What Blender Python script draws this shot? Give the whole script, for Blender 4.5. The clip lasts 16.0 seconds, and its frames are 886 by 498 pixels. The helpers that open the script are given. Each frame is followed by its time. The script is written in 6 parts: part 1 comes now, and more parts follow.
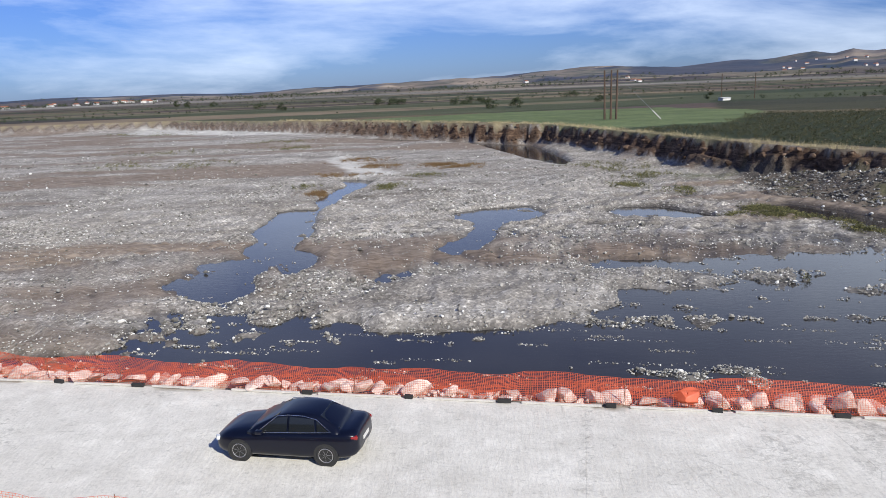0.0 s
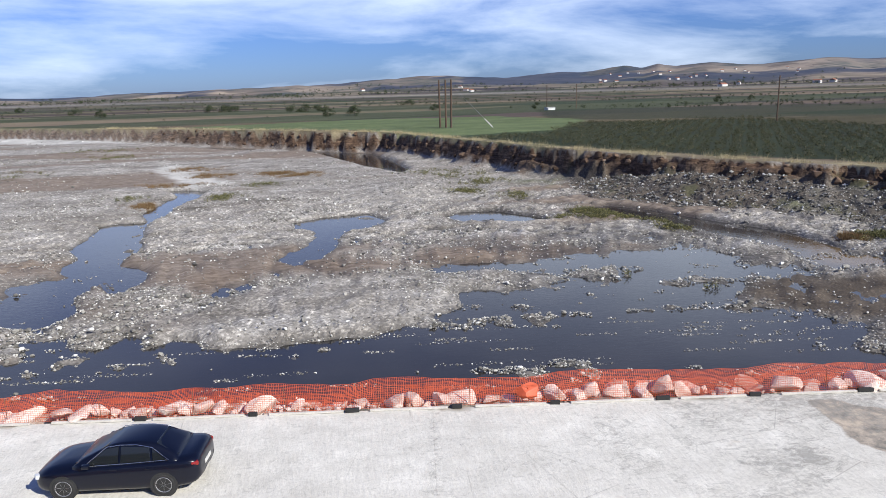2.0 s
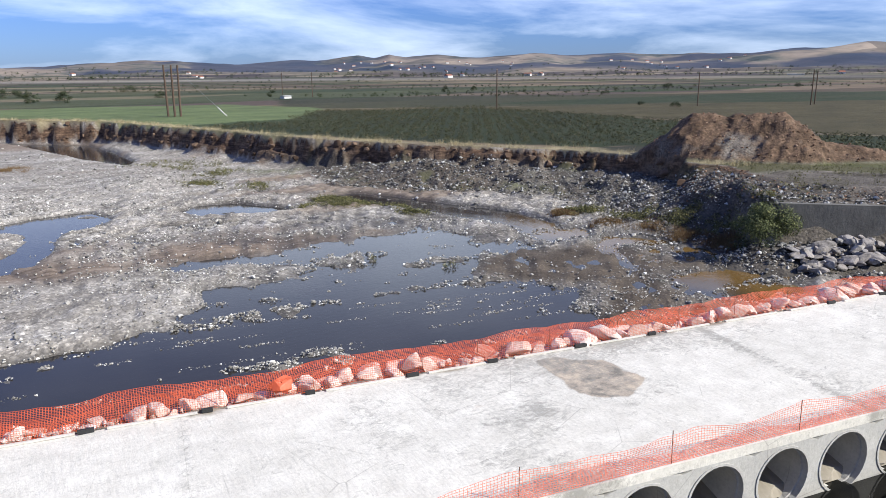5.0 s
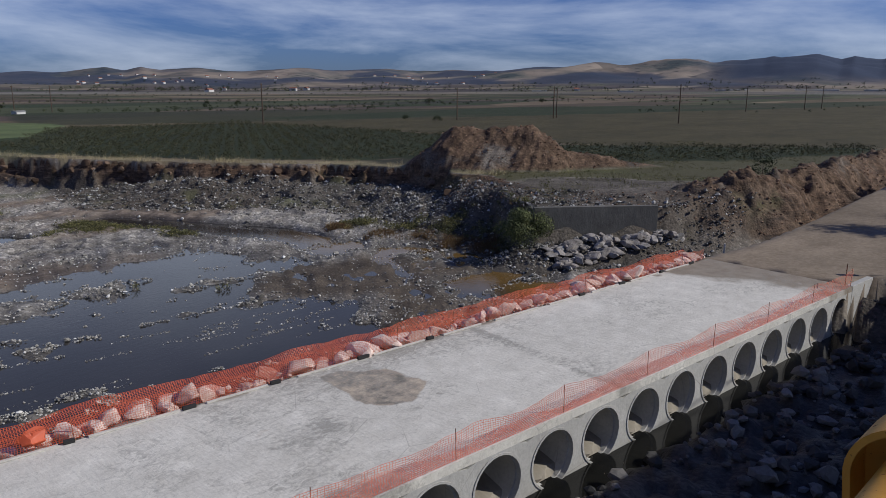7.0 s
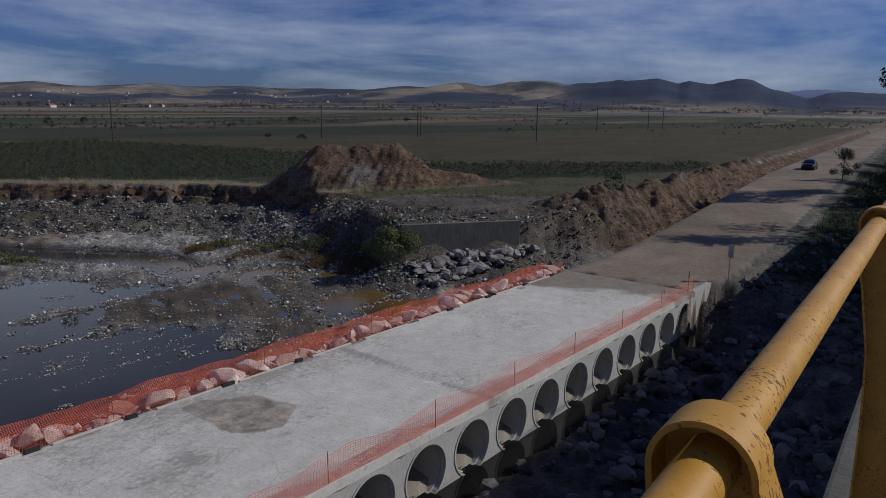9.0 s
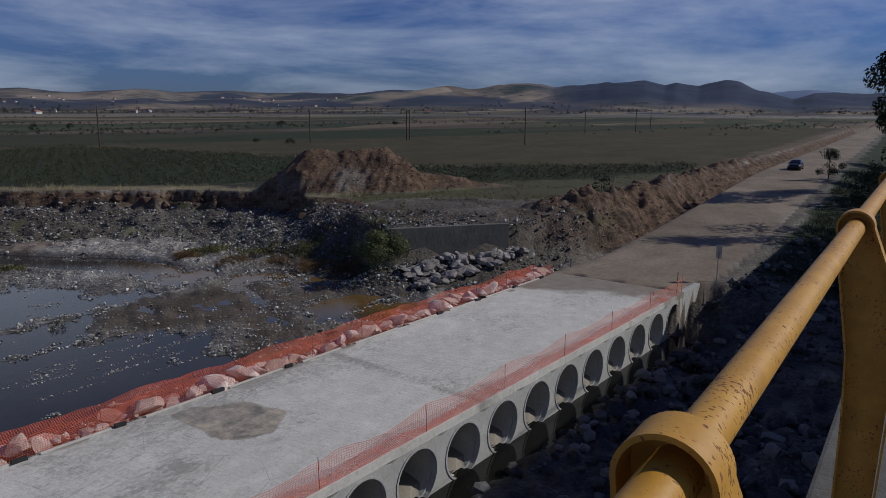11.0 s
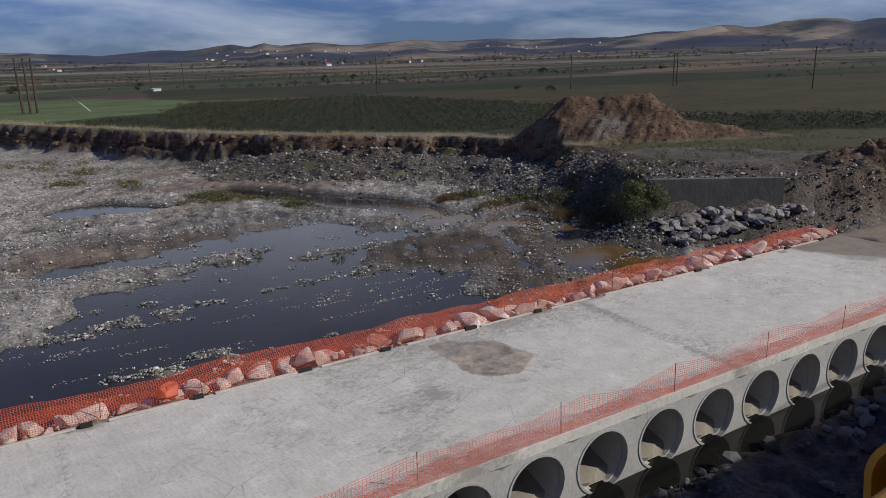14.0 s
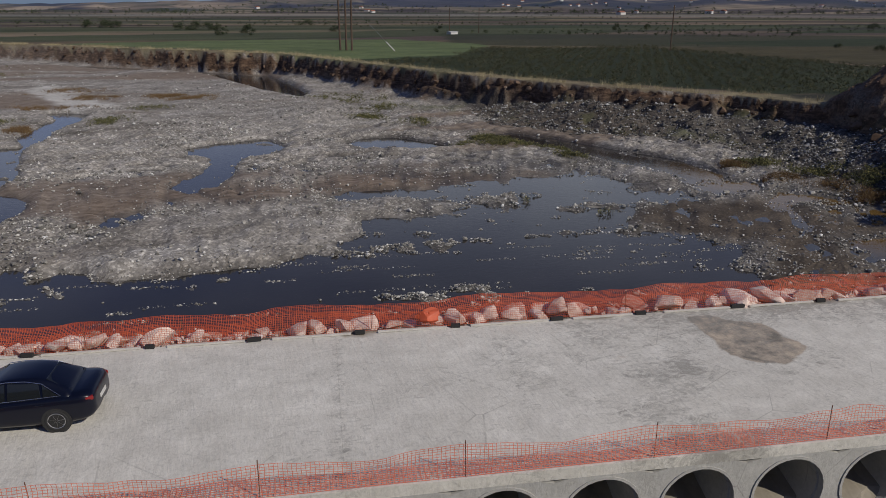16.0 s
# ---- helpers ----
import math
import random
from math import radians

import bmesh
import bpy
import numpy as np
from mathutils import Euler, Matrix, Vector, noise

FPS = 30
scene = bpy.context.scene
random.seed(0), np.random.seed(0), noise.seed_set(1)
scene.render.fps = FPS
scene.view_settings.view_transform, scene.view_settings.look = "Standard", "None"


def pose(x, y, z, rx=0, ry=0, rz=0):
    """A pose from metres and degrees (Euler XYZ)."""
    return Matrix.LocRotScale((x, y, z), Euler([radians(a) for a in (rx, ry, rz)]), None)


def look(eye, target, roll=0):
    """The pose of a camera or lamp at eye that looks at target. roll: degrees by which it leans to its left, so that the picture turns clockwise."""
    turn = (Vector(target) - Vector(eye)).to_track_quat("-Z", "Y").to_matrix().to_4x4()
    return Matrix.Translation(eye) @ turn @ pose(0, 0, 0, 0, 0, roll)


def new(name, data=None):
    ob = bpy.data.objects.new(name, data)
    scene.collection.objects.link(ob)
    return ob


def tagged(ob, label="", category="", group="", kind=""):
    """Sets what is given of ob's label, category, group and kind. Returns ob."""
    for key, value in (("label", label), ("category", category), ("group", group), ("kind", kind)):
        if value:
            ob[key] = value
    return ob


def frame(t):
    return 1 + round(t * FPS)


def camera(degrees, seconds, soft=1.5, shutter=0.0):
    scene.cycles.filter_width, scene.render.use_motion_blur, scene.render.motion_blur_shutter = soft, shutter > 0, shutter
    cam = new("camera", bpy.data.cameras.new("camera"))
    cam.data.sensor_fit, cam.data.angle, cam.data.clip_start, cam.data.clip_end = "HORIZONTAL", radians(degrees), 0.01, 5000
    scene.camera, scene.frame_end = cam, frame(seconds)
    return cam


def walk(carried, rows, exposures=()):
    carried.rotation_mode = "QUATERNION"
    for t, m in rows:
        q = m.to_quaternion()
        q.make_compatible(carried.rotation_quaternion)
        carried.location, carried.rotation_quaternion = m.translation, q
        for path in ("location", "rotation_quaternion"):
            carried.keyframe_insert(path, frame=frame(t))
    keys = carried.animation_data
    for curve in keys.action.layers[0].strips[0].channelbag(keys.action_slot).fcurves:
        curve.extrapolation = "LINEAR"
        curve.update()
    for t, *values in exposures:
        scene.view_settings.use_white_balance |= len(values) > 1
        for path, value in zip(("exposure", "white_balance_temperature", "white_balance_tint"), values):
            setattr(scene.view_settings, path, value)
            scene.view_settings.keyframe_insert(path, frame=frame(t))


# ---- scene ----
cam = camera(63.5, 16.0, soft=0.65)
PATH = [
    (0, (-0.020, 0.055, 10.441), (-0.401, 9.802, 8.235), -2.27),
    (0.5, (-0.020, 0.056, 10.441), (0.169, 9.811, 8.252), -2.11),
    (1, (-0.021, 0.056, 10.441), (0.758, 9.787, 8.277), -1.88),
    (1.5, (-0.021, 0.055, 10.440), (1.273, 9.745, 8.334), -1.63),
    (2, (-0.021, 0.054, 10.438), (1.782, 9.648, 8.268), -1.55),
    (2.5, (-0.021, 0.055, 10.440), (2.144, 9.571, 8.259), -1.38),
    (3, (-0.019, 0.056, 10.441), (1.969, 9.629, 8.346), -0.91),
    (3.5, (-0.018, 0.055, 10.441), (2.552, 9.485, 8.329), -0.12),
    (4, (-0.018, 0.055, 10.440), (3.244, 9.257, 8.277), -0.95),
    (4.5, (-0.020, 0.056, 10.441), (4.091, 8.869, 8.111), -0.86),
    (5, (-0.020, 0.058, 10.441), (5.026, 8.357, 8.064), -0.43),
    (7.5, (-0.011, 0.037, 10.442), (7.749, 5.967, 8.295), 0.13),
    (8, (-0.009, 0.025, 10.442), (8.044, 5.572, 8.349), 0.40),
    (8.5, (-0.002, 0.010, 10.452), (8.318, 5.188, 8.460), 0.76),
    (9, (-0.001, -0.002, 10.448), (8.511, 4.875, 8.507), 0.63),
    (9.5, (0.005, -0.013, 10.454), (8.652, 4.655, 8.601), 0.36),
    (12, (0.017, -0.031, 10.467), (8.382, 5.050, 8.414), -0.42),
    (12.5, (0.022, -0.034, 10.473), (7.923, 5.642, 8.160), -0.92),
    (13, (0.026, -0.037, 10.475), (7.434, 6.239, 8.081), -0.99),
    (13.5, (0.027, -0.044, 10.474), (6.923, 6.767, 8.011), -1.28),
    (14, (0.027, -0.043, 10.474), (6.289, 7.320, 7.912), -1.40),
    (14.5, (0.027, -0.042, 10.475), (5.619, 7.787, 7.748), -0.86),
    (15, (0.027, -0.042, 10.475), (4.909, 8.193, 7.587), -0.14),
    (15.5, (0.025, -0.042, 10.474), (4.022, 8.579, 7.358), 0.51),
    (16, (0.026, -0.042, 10.475), (3.046, 8.950, 7.309), 0.11),
]
EXPOSURES = [(0.0, 0.22, 6450, 7), (2.0, 0.34, 6450, 7), (2.5, 0.48, 6450, 7), (3.0, 0.48, 6450, 7), (4.5, 0.66, 6450, 7), (5.2, 0.52, 6450, 7), (7.3, -0.68, 6350, 9), (9.7, -1.02, 6250, 9), (12.0, -1.03, 6250, 8.5), (12.5, -1.0, 6550, 9.5), (14.0, -0.62, 6600, 9), (15.2, -0.47, 6650, 8), (16.0, -0.74, 6800, 9)]
walk(cam, [(t, look(eye, target, roll)) for t, eye, target, roll in PATH], EXPOSURES)

# ---- light ----
TO_SUN = Vector((0.84, -1.08, 1.0)).normalized()
sun_data = bpy.data.lights.new("sun", "SUN")
sun_data.energy, sun_data.angle, sun_data.color = 5.0, radians(0.53), (1.0, 0.95, 0.87)
sun = new("sun", sun_data)
sun.matrix_world = look((0, -40, 60), Vector((0, -40, 60)) - TO_SUN)

world = bpy.data.worlds.new("sky")
scene.world = world
world.use_nodes = True
wn, wl = world.node_tree.nodes, world.node_tree.links
wn.clear()
w_out = wn.new("ShaderNodeOutputWorld")
w_bg = wn.new("ShaderNodeBackground")
w_bg.inputs["Strength"].default_value = 0.060
w_sky = wn.new("ShaderNodeTexSky")
w_sky.sky_type, w_sky.sun_disc = "NISHITA", False
w_sky.sun_elevation = math.asin(TO_SUN.z)
w_sky.sun_rotation = math.atan2(TO_SUN.x, TO_SUN.y)
w_sky.air_density, w_sky.dust_density, w_sky.ozone_density = 1.0, 0.4, 2.0
w_co = wn.new("ShaderNodeTexCoord")
w_map = wn.new("ShaderNodeMapping")
w_map.inputs["Scale"].default_value = (1.0, 1.0, 5.0)
wl.new(w_co.outputs["Generated"], w_map.inputs["Vector"])
w_noise = wn.new("ShaderNodeTexNoise")
w_noise.inputs["Scale"].default_value, w_noise.inputs["Detail"].default_value = 2.6, 9.0
w_noise.inputs["Roughness"].default_value, w_noise.inputs["Distortion"].default_value = 0.58, 0.25
wl.new(w_map.outputs["Vector"], w_noise.inputs["Vector"])
w_sep = wn.new("ShaderNodeSeparateXYZ")
wl.new(w_co.outputs["Generated"], w_sep.inputs[0])
w_lift = wn.new("ShaderNodeMapRange")  # few clouds low over the horizon, more higher up
for key, value in (("From Min", 0.02), ("From Max", 0.15), ("To Min", -0.12), ("To Max", 0.10)):
    w_lift.inputs[key].default_value = value
wl.new(w_sep.outputs["Z"], w_lift.inputs["Value"])
w_add = wn.new("ShaderNodeMath")
wl.new(w_noise.outputs["Fac"], w_add.inputs[0])
wl.new(w_lift.outputs["Result"], w_add.inputs[1])
w_ramp = wn.new("ShaderNodeValToRGB")
w_ramp.color_ramp.elements[0].position, w_ramp.color_ramp.elements[1].position = 0.36, 0.80
w_east = wn.new("ShaderNodeMapRange")  # the sky clears towards the east
for key, value in (("From Min", 0.45), ("From Max", 0.95), ("To Min", 0.0), ("To Max", -0.03)):
    w_east.inputs[key].default_value = value
wl.new(w_sep.outputs["X"], w_east.inputs["Value"])
w_sum = wn.new("ShaderNodeMath")
wl.new(w_add.outputs[0], w_sum.inputs[0])
wl.new(w_east.outputs["Result"], w_sum.inputs[1])
w_west = wn.new("ShaderNodeMapRange")  # and thins out a little towards the north-west
for key, value in (("From Min", -0.55), ("From Max", 0.35), ("To Min", -0.07), ("To Max", 0.025)):
    w_west.inputs[key].default_value = value
wl.new(w_sep.outputs["X"], w_west.inputs["Value"])
w_all = wn.new("ShaderNodeMath")
wl.new(w_sum.outputs[0], w_all.inputs[0])
wl.new(w_west.outputs["Result"], w_all.inputs[1])
wl.new(w_all.outputs[0], w_ramp.inputs["Fac"])
w_tint = wn.new("ShaderNodeMix")
w_tint.data_type, w_tint.blend_type = "RGBA", "MULTIPLY"
w_tint.inputs["Factor"].default_value = 1.0
w_tint.inputs["B"].default_value = (0.50, 0.73, 1.52, 1)
wl.new(w_sky.outputs["Color"], w_tint.inputs["A"])
w_mix = wn.new("ShaderNodeMix")
w_mix.data_type = "RGBA"
w_mix.inputs["B"].default_value = (14.4, 16.0, 19.4, 1)
w_thin = wn.new("ShaderNodeMapRange")  # the clouds lie in a low belt, with open sky overhead
for key, value in (("From Min", 0.25), ("From Max", 0.45), ("To Min", 1.0), ("To Max", 0.04)):
    w_thin.inputs[key].default_value = value
wl.new(w_sep.outputs["Z"], w_thin.inputs["Value"])
w_cover = wn.new("ShaderNodeMath")
w_cover.operation = "MULTIPLY"
wl.new(w_ramp.outputs["Color"], w_cover.inputs[0])
wl.new(w_thin.outputs["Result"], w_cover.inputs[1])
wl.new(w_cover.outputs[0], w_mix.inputs["Factor"])
wl.new(w_tint.outputs["Result"], w_mix.inputs["A"])
wl.new(w_mix.outputs["Result"], w_bg.inputs["Color"])
wl.new(w_bg.outputs[0], w_out.inputs[0])


# ---- materials ----
class Nodes:
    """A node material under construction."""

    def __init__(self, name):
        self.mat = bpy.data.materials.new(name)
        self.mat.use_nodes = True
        self.nodes, self.links = self.mat.node_tree.nodes, self.mat.node_tree.links
        self.bsdf = self.nodes["Principled BSDF"]
        self.out = self.nodes["Material Output"]
        self.geo = self.nodes.new("ShaderNodeNewGeometry")

    def put(self, socket, value):
        if hasattr(value, "links") or isinstance(value, bpy.types.NodeSocket):
            self.links.new(value, socket)
        elif isinstance(value, tuple) and len(value) == 3 and socket.type == "RGBA":
            socket.default_value = (*value, 1)
        else:
            socket.default_value = value

    def noise(self, scale, detail=4.0, rough=0.55, space=None, stretch=None, distort=0.0):
        n = self.nodes.new("ShaderNodeTexNoise")
        n.inputs["Scale"].default_value, n.inputs["Detail"].default_value = scale, detail
        n.inputs["Roughness"].default_value, n.inputs["Distortion"].default_value = rough, distort
        self.place(n, space, stretch)
        return n.outputs["Fac"]

    def place(self, n, space, stretch):
        src = space or self.geo.outputs["Position"]
        if stretch:
            m = self.nodes.new("ShaderNodeMapping")
            m.inputs["Scale"].default_value = stretch[:3]
            if len(stretch) > 3:
                m.inputs["Rotation"].default_value = (0, 0, stretch[3])
            self.links.new(src, m.inputs["Vector"])
            src = m.outputs["Vector"]
        self.links.new(src, n.inputs["Vector"])

    def voronoi(self, scale, feature="F1", out="Distance", stretch=None, space=None, random_ness=1.0):
        n = self.nodes.new("ShaderNodeTexVoronoi")
        n.feature = feature
        n.inputs["Scale"].default_value = scale
        n.inputs["Randomness"].default_value = random_ness
        self.place(n, space, stretch)
        return n.outputs[out]

    def local(self):
        return self.nodes.new("ShaderNodeTexCoord").outputs["Object"]

    def ramp(self, fac, *stops):
        n = self.nodes.new("ShaderNodeValToRGB")
        ends = n.color_ramp.elements
        while len(ends) < len(stops):
            ends.new(0.5)
        for e, (p, c) in zip(ends, stops):
            e.position = p
            e.color = (*c, 1) if isinstance(c, tuple) else (c, c, c, 1)
        self.links.new(fac, n.inputs["Fac"])
        return n.outputs["Color"]

    def mix(self, fac, a, b, blend="MIX"):
        n = self.nodes.new("ShaderNodeMix")
        n.data_type, n.blend_type = "RGBA", blend
        self.put(n.inputs["Factor"], fac)
        self.put(n.inputs["A"], a)
        self.put(n.inputs["B"], b)
        return n.outputs["Result"]

    def math(self, op, a, b=0.0):
        n = self.nodes.new("ShaderNodeMath")
        n.operation = op
        self.put(n.inputs[0], a)
        self.put(n.inputs[1], b)
        return n.outputs[0]

    def attribute(self, name):
        n = self.nodes.new("ShaderNodeAttribute")
        n.attribute_name = name
        return n.outputs["Fac"]

    def chance(self):
        return self.nodes.new("ShaderNodeObjectInfo").outputs["Random"]

    def island(self):
        return self.geo.outputs["Random Per Island"]

    def bump(self, height, strength=0.3, distance=0.02):
        n = self.nodes.new("ShaderNodeBump")
        n.inputs["Strength"].default_value, n.inputs["Distance"].default_value = strength, distance
        self.links.new(height, n.inputs["Height"])
        self.links.new(n.outputs["Normal"], self.bsdf.inputs["Normal"])

    def done(self, color, rough=0.8, metal=0.0, spec=None):
        self.put(self.bsdf.inputs["Base Color"], color)
        self.put(self.bsdf.inputs["Roughness"], rough)
        self.put(self.bsdf.inputs["Metallic"], metal)
        if spec is not None:
            self.bsdf.inputs["Specular IOR Level"].default_value = spec
        return self.mat


def varied(name, dark, light, scale=6.0, rough=0.8, metal=0.0, bump=0.3, dist=0.01, per_object=0.0, spec=None):
    """A plain material with two scales of variation, a little different from piece to piece."""
    m = Nodes(name)
    space = m.local()
    a, b = m.noise(scale, 6, 0.6, space), m.noise(scale * 0.18, 3, 0.5, space)
    fac = m.math("ADD", m.math("MULTIPLY", a, 0.6), m.math("MULTIPLY", b, 0.4))
    col = m.ramp(fac, (0.3, dark), (0.7, light))
    if per_object:
        shade = m.ramp(m.chance(), (0.0, 1 - per_object), (1.0, 1 + per_object))
        col = m.mix(1.0, col, shade, "MULTIPLY")
    if bump:
        m.bump(a, bump, dist)
    return m.done(col, rough, metal, spec)


def terrain_material():
    m = Nodes("river_valley_ground")
    big, mid, fine = m.noise(0.035, 4), m.noise(0.4, 6, 0.6), m.noise(3.0, 6, 0.65)
    peb = m.voronoi(8.5, out="Color")
    # grey river gravel with pale cobbles
    gravel = m.ramp(mid, (0.32, (0.19, 0.175, 0.155)), (0.5, (0.28, 0.262, 0.236)), (0.68, (0.37, 0.35, 0.322)))
    gravel = m.mix(0.4, gravel, m.ramp(peb, (0.2, 0.35), (0.45, 0.9), (0.65, 1.15), (0.85, 2.0)), "MULTIPLY")
    gravel = m.mix(0.75, gravel, m.ramp(m.voronoi(4.6, out="Color"), (0.15, 0.62), (0.5, 0.95), (0.66, 1.08), (0.74, 1.5), (0.9, 1.9)), "MULTIPLY")
    flow = m.noise(0.11, 7, 0.62, None, (0.45, 1.5, 1, 0.12), 0.8)
    gravel = m.mix(0.8, gravel, m.ramp(flow, (0.34, (0.55, 0.52, 0.49)), (0.48, (0.95, 0.93, 0.91)), (0.62, (1.25, 1.25, 1.25))), "MULTIPLY")
    gravel = m.mix(m.math("MULTIPLY", m.ramp(big, (0.42, 0.0), (0.62, 1.0)), 0.4), gravel, (0.27, 0.25, 0.222))
    silt = m.ramp(m.noise(0.7, 6, 0.6, None, (1, 3.5, 1, 0.15)), (0.35, (0.12, 0.088, 0.066)), (0.65, (0.27, 0.215, 0.168)))
    col = m.mix(m.attribute("silt"), gravel, silt)
    mud = m.ramp(mid, (0.3, (0.058, 0.045, 0.034)), (0.7, (0.16, 0.128, 0.096)))
    mud = m.mix(0.5, mud, m.ramp(peb, (0.6, 0.7), (0.97, 2.2)), "MULTIPLY")
    col = m.mix(m.attribute("mud"), col, mud)
    # cut earth of the bank in rough layers
    layer = m.noise(0.8, 8, 0.7, None, (0.7, 0.7, 2.2))
    earth = m.ramp(layer, (0.3, (0.026, 0.016, 0.011)), (0.5, (0.095, 0.058, 0.037)), (0.7, (0.20, 0.135, 0.09)))
    earth = m.mix(0.75, earth, m.ramp(fine, (0.3, 0.45), (0.5, 0.95), (0.7, 1.6)), "MULTIPLY")
    earth = m.mix(0.7, earth, m.ramp(m.noise(1.5, 5, 0.65, None, (0.35, 0.35, 4.5)), (0.36, 0.5), (0.5, 1.0), (0.64, 1.6)), "MULTIPLY")
    col = m.mix(m.attribute("earth"), col, earth)
    spoil = m.ramp(m.noise(0.5, 6, 0.65), (0.35, (0.06, 0.037, 0.023)), (0.65, (0.165, 0.108, 0.07)))
    spoil = m.mix(0.9, spoil, m.ramp(fine, (0.3, 0.4), (0.5, 0.95), (0.7, 1.8)), "MULTIPLY")
    spoil = m.mix(m.ramp(m.noise(0.16, 4, 0.6), (0.54, 0.0), (0.64, 0.7)), spoil, m.mix(0.9, (0.15, 0.14, 0.125), m.ramp(peb, (0.2, 0.45), (0.8, 1.6)), "MULTIPLY"))
    col = m.mix(m.attribute("spoil"), col, spoil)
    # fields of the plain, in long strips of crops and stubble
    strip = m.voronoi(0.0085, out="Color", stretch=(0.6, 3.4, 0.0, 0.62))
    sel = m.nodes.new("ShaderNodeSeparateColor")
    m.links.new(strip, sel.inputs[0])
    crops = m.ramp(sel.outputs[0], (0.0, (0.022, 0.036, 0.014)), (0.22, (0.05, 0.058, 0.025)), (0.4, (0.12, 0.09, 0.055)), (0.55, (0.04, 0.03, 0.028)), (0.7, (0.03, 0.048, 0.018)), (0.85, (0.20, 0.155, 0.10)), (1.0, (0.06, 0.042, 0.038)))
    crops = m.mix(0.7, crops, m.ramp(m.noise(0.02, 8, 0.7), (0.3, 0.6), (0.7, 1.4)), "MULTIPLY")
    col = m.mix(m.attribute("plain"), col, crops)
    hill = m.ramp(m.noise(0.0035, 8, 0.62), (0.36, (0.04, 0.052, 0.045)), (0.45, (0.14, 0.125, 0.095)), (0.53, (0.22, 0.175, 0.13)), (0.68, (0.32, 0.26, 0.195)))
    patch = m.ramp(m.voronoi(0.006, out="Color", stretch=(1, 1, 0)), (0.2, 0.6), (0.8, 1.35))
    hill = m.mix(0.9, hill, patch, "MULTIPLY")
    low_strip = m.ramp(m.voronoi(0.004, out="Color", stretch=(0.7, 2.6, 0.0, 0.62)), (0.2, (0.045, 0.038, 0.04)), (0.45, (0.09, 0.072, 0.06)), (0.6, (0.04, 0.05, 0.028)), (0.8, (0.22, 0.18, 0.128)))
    hill = m.mix(m.attribute("lowland"), hill, low_strip)
    scrub = m.ramp(m.voronoi(0.02, stretch=(1, 1, 0)), (0.12, 0.25), (0.3, 1.0))
    hill = m.mix(m.ramp(m.noise(0.0022, 4), (0.45, 0.0), (0.6, 0.9)), hill, m.mix(1.0, hill, scrub, "MULTIPLY"))
    col = m.mix(m.attribute("hill"), col, hill)
    # woods on the far hills, the haze's blue put into their colour
    hazy_wood = m.ramp(m.noise(0.006, 8, 0.65), (0.3, (0.012, 0.022, 0.05)), (0.7, (0.024, 0.037, 0.07)))
    col = m.mix(m.attribute("hazy_wood"), col, hazy_wood)
    # aerial haze painted in: ground turns bluer with distance
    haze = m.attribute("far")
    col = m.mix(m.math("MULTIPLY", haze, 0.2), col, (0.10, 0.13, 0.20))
    uneven = m.noise(0.06, 6, 0.65, None, (1.0, 2.0, 1.0, 0.6))
    for name, dark, light in (
        ("cropland", (0.011, 0.017, 0.007), (0.034, 0.045, 0.018)),
        ("meadow", (0.07, 0.10, 0.04), (0.14, 0.17, 0.07)),
        ("stubble", (0.036, 0.034, 0.014), (0.082, 0.066, 0.031)),
        ("dry", (0.20, 0.17, 0.09), (0.38, 0.32, 0.20)),
        ("green", (0.04, 0.055, 0.018), (0.12, 0.13, 0.045)),
        ("road", (0.17, 0.132, 0.095), (0.285, 0.23, 0.172)),
        ("pale", (0.34, 0.33, 0.30), (0.62, 0.60, 0.56)),
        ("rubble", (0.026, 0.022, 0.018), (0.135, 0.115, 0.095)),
    ):
        c = m.ramp(m.math("ADD", m.math("MULTIPLY", fine, 0.55), m.math("MULTIPLY", mid, 0.45)), (0.35, dark), (0.65, light))
        if name == "rubble":
            c = m.mix(0.7, c, m.ramp(peb, (0.1, 0.5), (0.9, 1.7)), "MULTIPLY")
        c = m.mix(0.6, c, m.ramp(uneven, (0.35, 0.6), (0.65, 1.35)), "MULTIPLY")
        col = m.mix(m.attribute(name), col, c)
    wet = m.attribute("wet")
    col = m.mix(m.math("MULTIPLY", wet, 0.62), col, (0.02, 0.018, 0.015))
    rough = m.math("SUBTRACT", 0.92, m.math("MULTIPLY", wet, 0.4))
    tall = m.math("ADD", m.math("MULTIPLY", m.voronoi(5.5), -0.6), fine)
    m.bump(m.math("MULTIPLY", tall, m.math("SUBTRACT", 1.0, m.math("MULTIPLY", m.attribute("road"), 0.8))), 0.7, 0.09)
    return m.done(col, rough, 0.0, 0.25)


